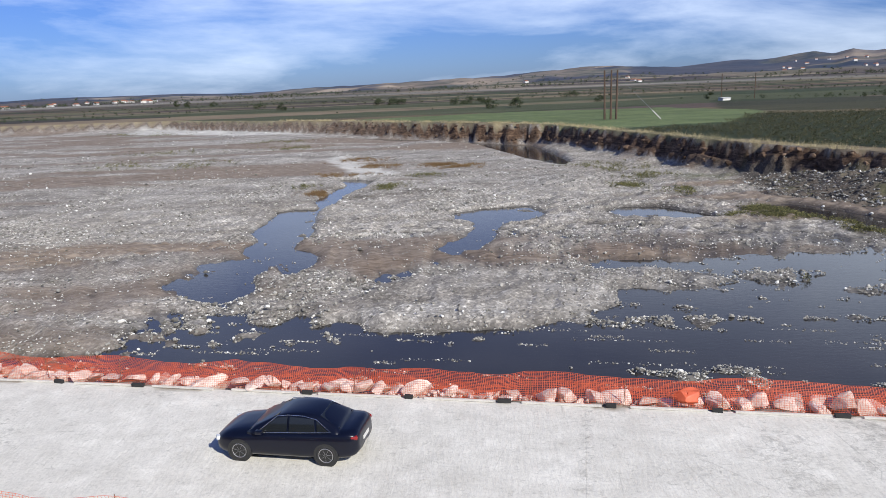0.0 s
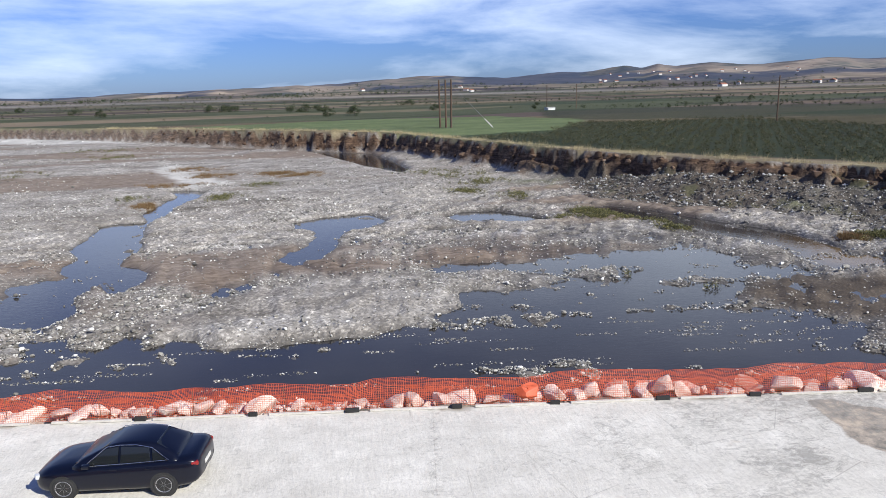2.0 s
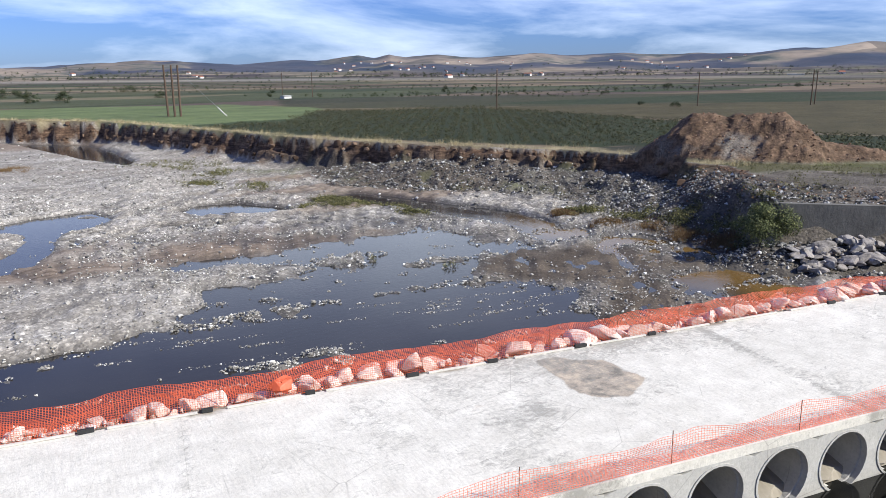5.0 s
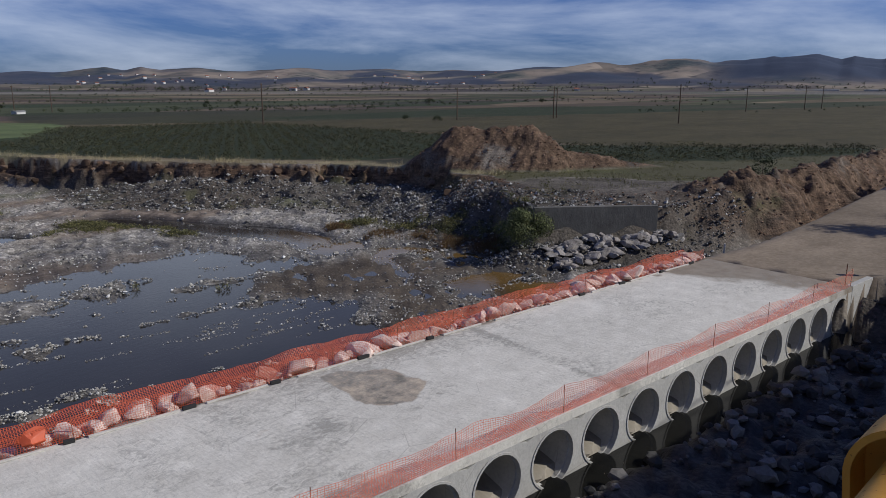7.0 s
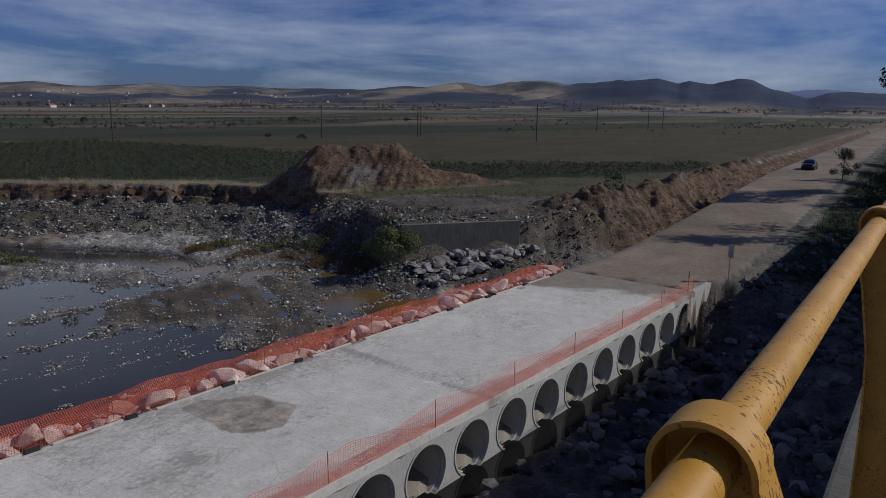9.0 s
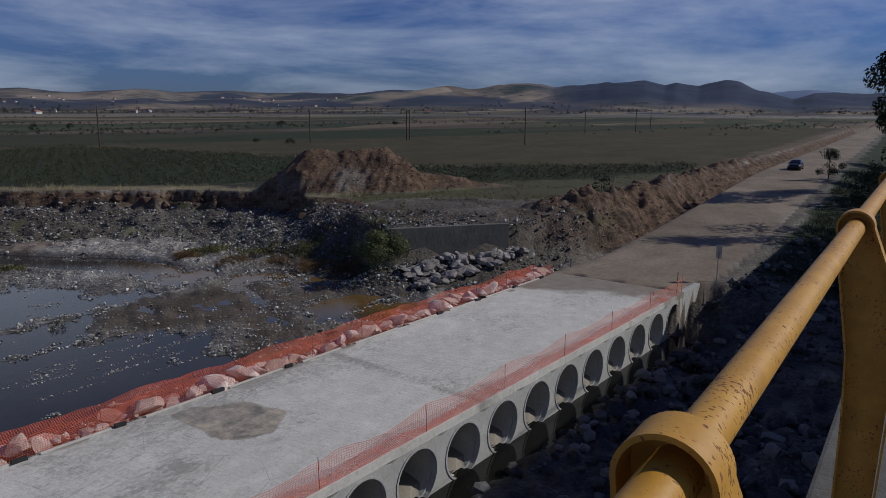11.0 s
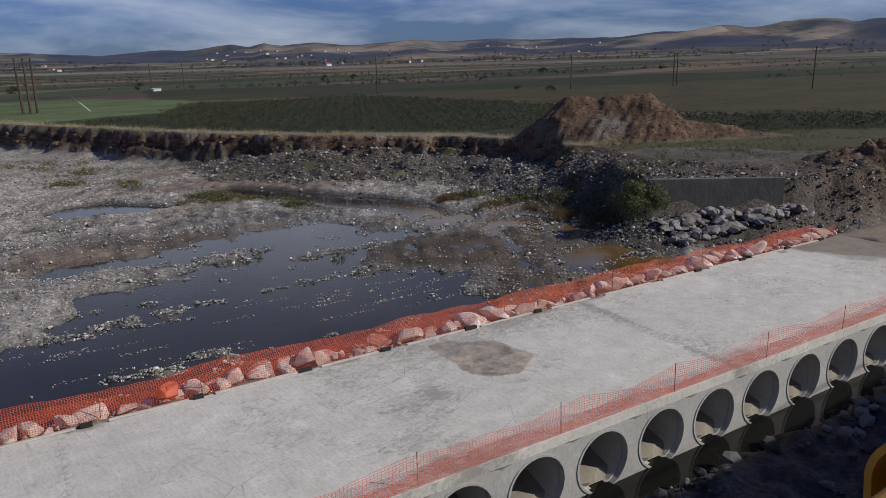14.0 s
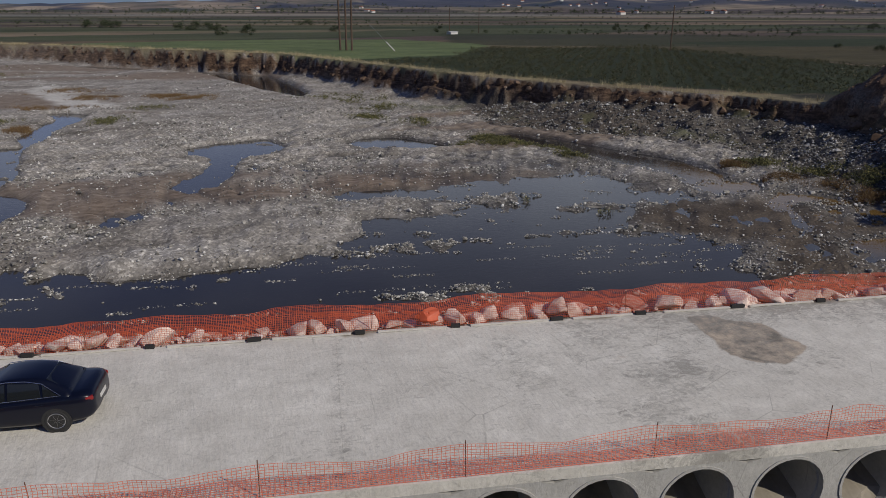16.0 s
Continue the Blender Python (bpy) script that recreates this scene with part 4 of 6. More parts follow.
first_pipe = link("culvert_pipe", pipe_mesh(), MAT_PIPE, causeway, "round concrete culvert pipe")
first_pipe.location = (PIPE_US[0], NEAR_V, PIPE_Z)
for u in PIPE_US[1:]:
    ob = new("culvert_pipe", first_pipe.data)
    ob.parent, ob.location = causeway, (u, NEAR_V, PIPE_Z)
    ob["label"] = "round concrete culvert pipe"


def mud_in_pipe():
    bm = bmesh.new()
    xs = [-0.84, -0.45, 0.0, 0.45, 0.84]
    rows = []
    for y, up in ((0.35, -0.62), (1.6, -0.45), (7.0, -0.42)):
        rows.append([bm.verts.new((x * (0.92 if up < -0.5 else 1.0), y + 0.25 * math.sin(3 * x), up + 0.03 * math.sin(7 * x + y))) for x in xs])
    for a, b in zip(rows, rows[1:]):
        for j in range(len(xs) - 1):
            bm.faces.new((a[j], a[j + 1], b[j + 1], b[j]))
    front = [bm.verts.new((v.co.x * 0.86, 0.3, -0.88)) for v in rows[0]]
    for j in range(len(xs) - 1):
        bm.faces.new((front[j], front[j + 1], rows[0][j + 1], rows[0][j]))
    return bm


MAT_SILT = varied("pale_silt", (0.20, 0.175, 0.14), (0.34, 0.305, 0.25), 2.0, 0.95, dist=0.03)
silt_first = link("silt_bed", mud_in_pipe(), MAT_SILT, causeway, "pale silt lying in a pipe")
silt_first.location = (PIPE_US[0], NEAR_V, PIPE_Z)
for u in PIPE_US[1:22]:
    ob = new("silt_bed", silt_first.data)
    ob.parent, ob.location = causeway, (u, NEAR_V, PIPE_Z)
    ob["label"] = "pale silt lying in a pipe"


# ---- stones ----
def lump(seed, sub=2, rough=0.25, squash=(1, 1, 1)):
    """A bmesh of a broken, flat-sided stone about 1 across."""
    rng = random.Random(seed)
    bm = bmesh.new()
    bmesh.ops.create_icosphere(bm, subdivisions=sub, radius=0.5)
    off = Vector((rng.uniform(0, 50), rng.uniform(0, 50), rng.uniform(0, 50)))
    cuts = [(Vector((rng.gauss(0, 1), rng.gauss(0, 1), rng.gauss(0, 1))).normalized(), rng.uniform(0.22, 0.40)) for _ in range(14)]
    for v in bm.verts:
        p = v.co.copy()
        p *= 1 + rough * noise.noise(p * 2.2 + off)
        for n, d in cuts:
            over = p.dot(n) - d
            if over > 0:
                p -= n * over * 0.97
        v.co = Vector((p.x * squash[0], p.y * squash[1], p.z * squash[2]))
    return bm


def lump_mesh(name, seed, material, sub=2, rough=0.25, squash=(1, 1, 0.75)):
    bm = lump(seed, sub, rough, squash)
    me = bpy.data.meshes.new(name)
    bm.to_mesh(me)
    bm.free()
    me.materials.append(material)
    return me


rng = random.Random(7)
BOULDERS = [lump_mesh("boulder", 100 + k, MAT_BOULDER, 3, 0.45) for k in range(12)]
GREY_BOULDERS = [lump_mesh("quarry_stone", 200 + k, MAT_GREY_ROCK, 3, 0.4) for k in range(9)]


def stone_at(name, mesh, p, size, label, category, group):
    ob = new(name, mesh)
    ob.matrix_world = Matrix.Translation(p) @ Euler((rng.uniform(-0.3, 0.3), rng.uniform(-0.3, 0.3), rng.uniform(0, 6.28))).to_matrix().to_4x4() @ Matrix.Diagonal((size * rng.uniform(0.9, 1.6), size * rng.uniform(0.7, 1.0), size * rng.uniform(0.55, 0.95), 1))
    return tagged(ob, label, category, group)


u = -42.0
while u < 41.5:
    size = rng.choice((0.4, 0.5, 0.7, 0.9, 1.2)) * rng.uniform(0.85, 1.15)
    v = FAR_V + 0.42 + rng.uniform(0.0, 0.5)
    p = deck(u, v)
    z = ground_z(p.x, p.y)
    big = size > 0.8
    stone_at("boulder", rng.choice(BOULDERS), (p.x, p.y, z + 0.26 * size), size, "pink-white limestone boulder behind the orange net" if big else "small pink-white limestone rock behind the orange net", "rock", "boulders along the causeway")
    u += size * rng.uniform(0.42, 0.85)
u = -42.0
while u < 41.0:
    size = rng.uniform(0.6, 1.35)
    v = FAR_V + 0.95 + rng.uniform(0.0, 0.55)
    p = deck(u, v)
    stone_at("boulder", rng.choice(BOULDERS), (p.x, p.y, ground_z(p.x, p.y) + 0.36 * size), size, "pale limestone boulder at the edge of the water", "rock", "boulders along the causeway")
    u += size * rng.uniform(0.7, 1.5)
# grey quarry stone heaped below the wing wall
for k in range(150):
    a, b = rng.random(), rng.random()
    x, y = 40.8 + 10.6 * a + 1.5 * b, 24.5 - 4.3 * a + 2.4 * b * (1.0 - 0.45 * a)
    size = rng.uniform(0.45, 1.2) * (1.7 if k % 17 == 0 else 1.0)
    low = min(ground_z(x, y), -0.35)
    stone_at("quarry_stone", rng.choice(GREY_BOULDERS), (x, y, low + 0.15 + 0.25 * rng.random()), size, "grey angular quarry stone in a heap by the wing wall", "rock", "quarry stones by the wall")


def scatter(name, count, place, shapes, material, label, seed):
    """Very many loose stones, each with its own turn and size, as one object."""
    gen = np.random.default_rng(seed)
    verts, faces, base = [], [], 0
    pts = place(gen, count)
    which = gen.integers(0, len(shapes), len(pts[0]))
    for k, (sv, sf) in enumerate(shapes):
        pick = which == k
        x, y, z, size = (p[pick] for p in pts)
        n = len(x)
        a = gen.uniform(0, 6.283, n)
        grow = np.stack([gen.uniform(0.8, 1.3, n), gen.uniform(0.7, 1.0, n), gen.uniform(0.5, 0.85, n)], -1) * size[:, None]
        q = sv[None] * grow[:, None]
        c, s = np.cos(a)[:, None], np.sin(a)[:, None]
        out = np.stack([q[..., 0] * c - q[..., 1] * s + x[:, None], q[..., 0] * s + q[..., 1] * c + y[:, None], q[..., 2] + (z + 0.18 * size)[:, None]], -1)
        verts.append(out.reshape(-1, 3))
        faces.append((sf[None] + (base + np.arange(n) * len(sv))[:, None, None]).reshape(-1, 3))
        base += n * len(sv)
    ob = mesh_arrays(name, np.concatenate(verts), np.concatenate(faces), material)
    return tagged(ob, label, "stones", kind="stuff")


def shape_arrays(seed, sub):
    bm = lump(seed, sub, 0.3)
    bmesh.ops.triangulate(bm, faces=bm.faces[:])
    bm.verts.index_update()
    out = np.array([v.co[:] for v in bm.verts]), np.array([[v.index for v in f.verts] for f in bm.faces])
    bm.free()
    return out


SMALL = [shape_arrays(300 + k, 1) for k in range(6)]


def chip_arrays(seed):
    """A small eight-sided stone about 1 across."""
    gen = np.random.default_rng(seed)
    v = np.array([(1, 0, 0), (-1, 0, 0), (0, 1, 0), (0, -1, 0), (0, 0, 1), (0, 0, -1)], float) * gen.uniform(0.36, 0.54, (6, 1)) + gen.uniform(-0.12, 0.12, (6, 3))
    f = np.array([(0, 2, 4), (2, 1, 4), (1, 3, 4), (3, 0, 4), (2, 0, 5), (1, 2, 5), (3, 1, 5), (0, 3, 5)])
    return v, f


CHIPS = [chip_arrays(700 + k) for k in range(8)]


def pebble_places(gen, count):
    """Smaller stones in drifts over the bars."""
    az, q = np.radians(gen.uniform(-36, 60, count)), gen.uniform(1 / 120, 1 / 26, count)
    x, y = np.sin(az) / q, np.cos(az) / q
    z, zone = ground(x, y)
    v = x * DV[0] + y * DV[1]
    s, _ = segment_distance(x, y, BANK)
    dry = z - WATER
    keep = (v > FAR_V + 1.4) & (s < -2.0) & (dry > -0.02) & (gen.random(count) < np.clip(0.4 + 1.2 * fbm(x, y, 5, 4, 65) + 0.4 * step(0.2, 0.05, dry), 0.05, 1)) & (gen.random(count) > 0.85 * zone["silt"]) & (gen.random(count) > 0.75 * zone["mud"])
    return x[keep], y[keep], z[keep], (0.07 + 0.10 * gen.random(count) ** 2 + 0.0007 / q)[keep]


scatter("river_pebbles", 110000, pebble_places, CHIPS, MAT_PEBBLE, "pale grey pebbles in drifts over the bars", 10)


def cobble_places(gen, count):
    """Over the river bed, as thick near the water's edge as on the bars."""
    az, q = np.radians(gen.uniform(-38, 62, count)), gen.uniform(1 / 230, 1 / 24, count) ** 1.0
    r = 1 / q
    x, y = r * np.sin(az), r * np.cos(az)
    z, zone = ground(x, y)
    v = x * DV[0] + y * DV[1]
    s, _ = segment_distance(x, y, BANK)
    clump = fbm(x, y, 7, 3, 14)
    dry = z - WATER
    keep = (v > FAR_V + 1.2) & (s < -2.0) & (dry > -0.045) & (gen.random(count) < np.clip(0.22 + 1.1 * clump + 0.45 * step(0.22, 0.06, dry), 0.04, 1)) & (gen.random(count) > 0.85 * zone["silt"]) & (gen.random(count) > 0.9 * zone["mud"])
    size = 0.075 + 0.13 * gen.random(count) ** 3 + 0.34 * gen.random(count) ** 16 + 0.0012 * r
    size = np.where(dry < 0.03, size * 0.75, size)
    return x[keep], y[keep], np.maximum(z, WATER - 0.05)[keep], size[keep]


scatter("river_cobbles", 170000, cobble_places, SMALL, MAT_COBBLE, "pale rounded cobbles strewn over gravel bars", 1)


def edge_places(gen, count):
    u, v = gen.uniform(-42, 41, count), FAR_V + 0.25 + 1.5 * gen.random(count)
    x, y = u * DU[0] + v * DV[0], u * DU[1] + v * DV[1]
    z, _ = ground(x, y)
    keep = gen.random(count) < np.clip(0.35 + fbm(u, v, 2.5, 2, 63), 0.05, 1)
    return x[keep], y[keep], z[keep], (0.08 + 0.3 * gen.random(count) ** 2)[keep]


scatter("broken_limestone", 5200, edge_places, SMALL, MAT_CHIPS, "small pinkish broken limestone between the boulders", 9)


def streak_places(gen, count):
    """Pebbles washed into long thin lines along the shallow channel."""
    lines = 90
    u0, v0, long = gen.uniform(-24, 24, lines), FAR_V + 1.8 + 13 * gen.random(lines) ** 1.2, gen.uniform(0.8, 5.0, lines)
    k = gen.integers(0, lines, count)
    u, v = u0[k] + long[k] * gen.uniform(-0.5, 0.5, count), v0[k] + 0.10 * gen.normal(size=count) + 0.1 * np.sin(u0[k] + gen.uniform(0, 1, count))
    x, y = u * DU[0] + v * DV[0], u * DU[1] + v * DV[1]
    z, _ = ground(x, y)
    keep = z < WATER + 0.04
    return x[keep], y[keep], (0 * x + WATER - 0.02)[keep], (0.05 + 0.12 * gen.random(count) ** 3)[keep]


scatter("stone_streaks", 7000, streak_places, CHIPS, MAT_COBBLE, "pale pebbles washed into lines in shallow water", 6)


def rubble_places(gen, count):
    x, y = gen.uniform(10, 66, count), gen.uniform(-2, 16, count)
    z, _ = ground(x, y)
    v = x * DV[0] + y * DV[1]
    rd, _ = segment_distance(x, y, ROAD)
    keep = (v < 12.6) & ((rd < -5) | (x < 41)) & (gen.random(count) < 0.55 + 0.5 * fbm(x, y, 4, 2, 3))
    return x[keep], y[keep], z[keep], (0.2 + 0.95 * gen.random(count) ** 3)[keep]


scatter("dark_rubble", 7000, rubble_places, SMALL, MAT_SHADED_STONE, "broken rubble with the bridge's shade darkened into its colour", 2)


def talus_places(gen, count):
    x, y = gen.uniform(18, 62, count), gen.uniform(18, 84, count)
    z, zone = ground(x, y)
    s, along = segment_distance(x, y, BANK)
    keep = (s < -0.8) & (s > -12) & (zone["rubble"] > 0.3)
    return x[keep], y[keep], z[keep], (0.07 + 0.16 * gen.random(count) ** 2 + 0.4 * gen.random(count) ** 9)[keep]


scatter("talus_stones", 60000, talus_places, CHIPS, MAT_TALUS, "grey stones fallen along the foot of the bank", 3)


BLOCKY = [shape_arrays(520 + k, 2) for k in range(6)]


def bank_block_places(gen, count):
    """Lumps of earth that stand out of the cut bank, and some that have come down."""
    x, y = gen.uniform(-40, 60, count), gen.uniform(36, 210, count)
    z, zone = ground(x, y)
    s, along = segment_distance(x, y, BANK)
    keep = (s < 1.2) & (s > -2.6) & (zone["earth"] > 0.6) & (zone["road"] < 0.1) & (z < FIELD - 0.15)
    size = 0.35 + 1.2 * gen.random(count) ** 1.7
    return x[keep], y[keep], (z - 0.33 * size)[keep], size[keep]


scatter("bank_earth", 15000, bank_block_places, BLOCKY, MAT_BANK_EARTH, "brown lumps of earth breaking from the bank", 8)


def clod_places(gen, count):
    x, y = gen.uniform(44, 110, count), gen.uniform(12, 60, count)
    z, zone = ground(x, y)
    keep = (zone["earth"] > 0.5) & (zone["road"] < 0.2)
    return x[keep], y[keep], z[keep], (0.07 + 0.3 * gen.random(count) ** 4)[keep]


scatter("earth_clods", 24000, clod_places, SMALL, MAT_CLOD, "reddish earth clods on the spoil heaps", 4)


# ---- orange safety nets ----
def net_mesh(u0, u1, v_of, height_of, z_of, du, rows, wide, material, name, parent, label):
    """A net of flat strands in the causeway's own axes: upright strands every du, and rows across."""
    n = int((u1 - u0) / du) + 1
    us = np.linspace(u0, u1, n)
    f = np.linspace(0, 1, rows)
    uu, ff = np.meshgrid(us, f)
    h, z0 = height_of(uu), z_of(uu)
    zz = z0 + h * ff
    vv = v_of(uu, ff)
    uu = uu + 0.02 * fbm(uu, ff * 3, 0.8, 2, 31)
    verts, faces, base = [], [], 0
    # upright strands
    for du_, dz_, a in ((wide / 2, 0, 0), (0, wide / 2, 1)):
        lo = np.stack([uu - du_, vv, zz - dz_], -1)
        hi = np.stack([uu + du_, vv, zz + dz_], -1)
        i = base + np.arange(rows * n).reshape(rows, n)
        j = i + rows * n
        verts += [lo.reshape(-1, 3), hi.reshape(-1, 3)]
        if a == 0:
            faces.append(np.stack([i[:-1], j[:-1], j[1:], i[1:]], -1).reshape(-1, 4))
        else:
            faces.append(np.stack([i[:, :-1], i[:, 1:], j[:, 1:], j[:, :-1]], -1).reshape(-1, 4))
        base += 2 * rows * n
    ob = mesh_arrays(name, np.concatenate(verts), np.concatenate(faces), material, parent)
    if label:
        ob["label"] = label
    return ob


def sag(u, period, low, high, seed):
    return low + (high - low) * (0.5 + 0.5 * np.cos(2 * np.pi * u / period)) + 0.07 * fbm(u, u * 0 + seed, 1.3, 2, seed)


far_net = tagged(empty("safety_net", DECK_POSE), "orange plastic safety net hung before the boulders", "safety net", "nets on the causeway")
net_mesh(-45, 40.6, lambda u, f: FAR_V + 0.10 + 0.06 * f + 0.10 * fbm(u, f * 2, 1.4, 3, 33) * f, lambda u: sag(u, 6.2, 0.60, 0.72, 34), lambda u: 0.03 + 0 * u, 0.075, 11, 0.009, MAT_ORANGE, "net", far_net, "")
net_mesh(-45, 40.6, lambda u, f: FAR_V + 0.55 + 0.95 * np.sqrt(f) + 0.2 * fbm(u, f * 2, 1.7, 3, 43), lambda u: sag(u, 6.2, 0.48, 0.62, 44), lambda u: -0.12 + 0 * u, 0.08, 17, 0.016, MAT_ORANGE, "net_fold", far_net, "doubled fold of orange net behind the rocks")
near_net = tagged(empty("safety_net", DECK_POSE), "sun-bleached orange safety net on thin steel rods", "safety net", "nets on the causeway")
net_mesh(-45, 40.9, lambda u, f: NEAR_V + 0.06 + 0.10 * fbm(u, f * 2, 1.6, 3, 36) * f, lambda u: sag(u - 12.46, 4.74, 0.74, 0.92, 37), lambda u: 0.03 + 0 * u, 0.10, 13, 0.013, MAT_PALE_ORANGE, "net", near_net, "")
# the slack part of the net, lying on the concrete
net_mesh(-45, 39.0, lambda u, f: NEAR_V + 0.08 + 0.75 * f * (0.7 + 0.3 * fbm(u, u * 0, 3.0, 2, 39)), lambda u: 0.03 + 0 * u, lambda u: 0.02 + 0.02 * fbm(u, u * 0, 0.7, 2, 40), 0.13, 9, 0.011, MAT_PALE_ORANGE, "net_skirt", near_net, "slack net lying on the concrete")


def rod(parent, u, v, h, lean=0.0, r=0.012):
    bm = bmesh.new()
    tube(bm, [(u, v, 0.0), (u + lean, v, h)], [r, r], 8)
    return link("rod", bm, MAT_ROD, parent, "thin rusty steel rod")


for k in range(-11, 7):
    rod(near_net, 12.46 + 4.74 * k, NEAR_V + 0.08, 1.0, rng.uniform(-0.04, 0.04), 0.012)
for k in range(-12, 14):
    rod(far_net, 1.4 + 3.1 * k, FAR_V + 0.34, 0.8, rng.uniform(-0.06, 0.06))
# the stake at the net's end, with a bar tied across it
rod(near_net, 40.75, NEAR_V + 0.3, 1.25, 0.03, 0.02)
bm = bmesh.new()
tube(bm, [(40.1, NEAR_V + 0.1, 1.02), (41.3, NEAR_V + 0.5, 1.06)], [0.018, 0.018], 8)
link("crossbar", bm, MAT_ROD, near_net, "dark steel bar tied across the stake")
# a crumpled bunch of net round a stake
bm = lump(415, 4, 0.9, (0.85, 0.5, 0.6))
bundle = link("net_bundle", bm, MAT_ORANGE, far_net, "crumpled bunch of orange net")
bundle.location = (3.4, FAR_V + 0.2, 0.36)

# boards and dark formwork stubs along the far edge
for k in range(24):
    u0 = -42 + 3.45 * k + rng.uniform(-0.2, 0.2)
    long = rng.uniform(2.2, 3.0)
    bm = bmesh.new()
    box(bm, (long, 0.10, 0.06), (0, 0, 0.03), bevel=0.006)
    ob = link("timber_board", bm, MAT_TIMBER)
    ob.matrix_world = DECK_POSE @ pose(u0, FAR_V - 0.06, 0.012, 0, 0, rng.uniform(-0.8, 0.8))
    tagged(ob, "weathered grey timber board along the net", "board", "boards along the net")
    if rng.random() < 0.3:
        continue
    bm = bmesh.new()
    box(bm, (rng.uniform(0.25, 0.55), 0.12, 0.13), (0, 0, 0.065), bevel=0.01)
    ob = link("formwork_block", bm, MAT_DARK)
    ob.matrix_world = DECK_POSE @ pose(u0 + long / 2 + 0.3, FAR_V - 0.07, 0.012, 0, 0, rng.uniform(-6, 6))
    tagged(ob, "black formwork block at the edge of the concrete", "block", "blocks along the net")


# ---- bridge with its yellow rail, above the near bank ----
RAIL_A = Vector((0.728, 0.104, 10.075))
RAIL_WAY = Vector((0.9957, -0.0926, 0)).normalized()
RAIL_OUT = Vector((0.0926, 0.9957, 0))
RAIL_POSE = Matrix((( RAIL_WAY.x, RAIL_OUT.x, 0, RAIL_A.x), (RAIL_WAY.y, RAIL_OUT.y, 0, RAIL_A.y), (0, 0, 1, RAIL_A.z), (0, 0, 0, 1)))
POST_GAP = 2.07
bridge = tagged(empty("bridge", RAIL_POSE), "concrete road bridge with a yellow pipe rail", "bridge", kind="structure")
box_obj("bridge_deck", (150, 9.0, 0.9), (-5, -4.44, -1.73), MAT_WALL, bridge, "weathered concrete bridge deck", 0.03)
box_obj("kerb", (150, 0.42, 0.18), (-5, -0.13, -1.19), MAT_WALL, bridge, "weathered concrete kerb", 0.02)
railing = tagged(empty("bridge_railing", RAIL_POSE), "rust-spotted yellow steel pipe railing", "railing")
bm = bmesh.new()
tube(bm, [(-40, 0, 0), (40, 0, 0)], [0.031, 0.031], 32, True)
link("top_rail", bm, MAT_RAIL, railing, "", True)


STRAP = [(-0.02, -1.10), (-0.02, -0.70), (-0.01, -0.45), (0.022, -0.25), (0.05, -0.08)] + [(0.058 * math.cos(math.pi * k / 18), 0.003 + 0.058 * math.sin(math.pi * k / 18)) for k in range(19)] + [(-0.078, -0.05), (-0.105, -0.12), (-0.135, -0.20), (-0.155, -0.30), (-0.165, -0.42), (-0.165, -0.60), (-0.15, -1.10)]


def strap_mesh():
    """A flat steel bar bent over the rail, its legs running down to the kerb."""
    bm = bmesh.new()
    inner = []
    for k, (y, z) in enumerate(STRAP):
        a, b = STRAP[max(k - 1, 0)], STRAP[min(k + 1, len(STRAP) - 1)]
        n = Vector((b[1] - a[1], -(b[0] - a[0]))).normalized()
        inner.append((y + 0.007 * n.x * -1, z + 0.007 * n.y * -1) if n.dot(Vector((y + 0.06, z + 0.4))) > 0 else (y + 0.007 * n.x, z + 0.007 * n.y))
    rings = [[bm.verts.new((x, y, z)) for x, (y, z) in ((-0.035, o), (0.035, o), (0.035, i), (-0.035, i))] for o, i in zip(STRAP, inner)]
    for a, b in zip(rings, rings[1:]):
        for j in range(4):
            bm.faces.new((a[j], a[(j + 1) % 4], b[(j + 1) % 4], b[j]))
    bm.faces.new(rings[0])
    bm.faces.new(rings[-1][::-1])
    bmesh.ops.recalc_face_normals(bm, faces=bm.faces[:])
    return bm


def plate_mesh():
    bm = bmesh.new()
    back = [bm.verts.new((0.012, y * 0.93, z - 0.004)) for y, z in STRAP]
    front = [bm.verts.new((0.018, y * 0.93, z - 0.004)) for y, z in STRAP]
    bm.faces.new(back)
    bm.faces.new(front[::-1])
    for j in range(len(STRAP)):
        k = (j + 1) % len(STRAP)
        bm.faces.new((back[j], back[k], front[k], front[j]))
    bmesh.ops.recalc_face_normals(bm, faces=bm.faces[:])
    return bm


strap_first = link("post_strap", strap_mesh(), MAT_RAIL, railing, "flat yellow steel bar bent over the rail")
for face in strap_first.data.polygons:
    face.use_smooth = abs(face.normal.x) < 0.5
strap_first.data.set_sharp_from_angle(angle=radians(40))
plate_first = link("post_plate", plate_mesh(), MAT_RAIL, railing, "thin steel plate inside the bent bar")
for k in range(-6, 13):
    place = (0.03 + POST_GAP * k, 0, 0)
    a, b = (strap_first, plate_first) if k == -6 else (new("post_strap", strap_first.data), new("post_plate", plate_first.data))
    for ob, text in ((a, "flat yellow steel bar bent over the rail"), (b, "thin steel plate inside the bent bar")):
        ob.parent, ob.location, ob["label"] = railing, place, text
for side in (-34.0, 62.0):
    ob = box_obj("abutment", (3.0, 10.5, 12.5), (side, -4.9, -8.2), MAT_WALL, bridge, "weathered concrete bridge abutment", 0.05)


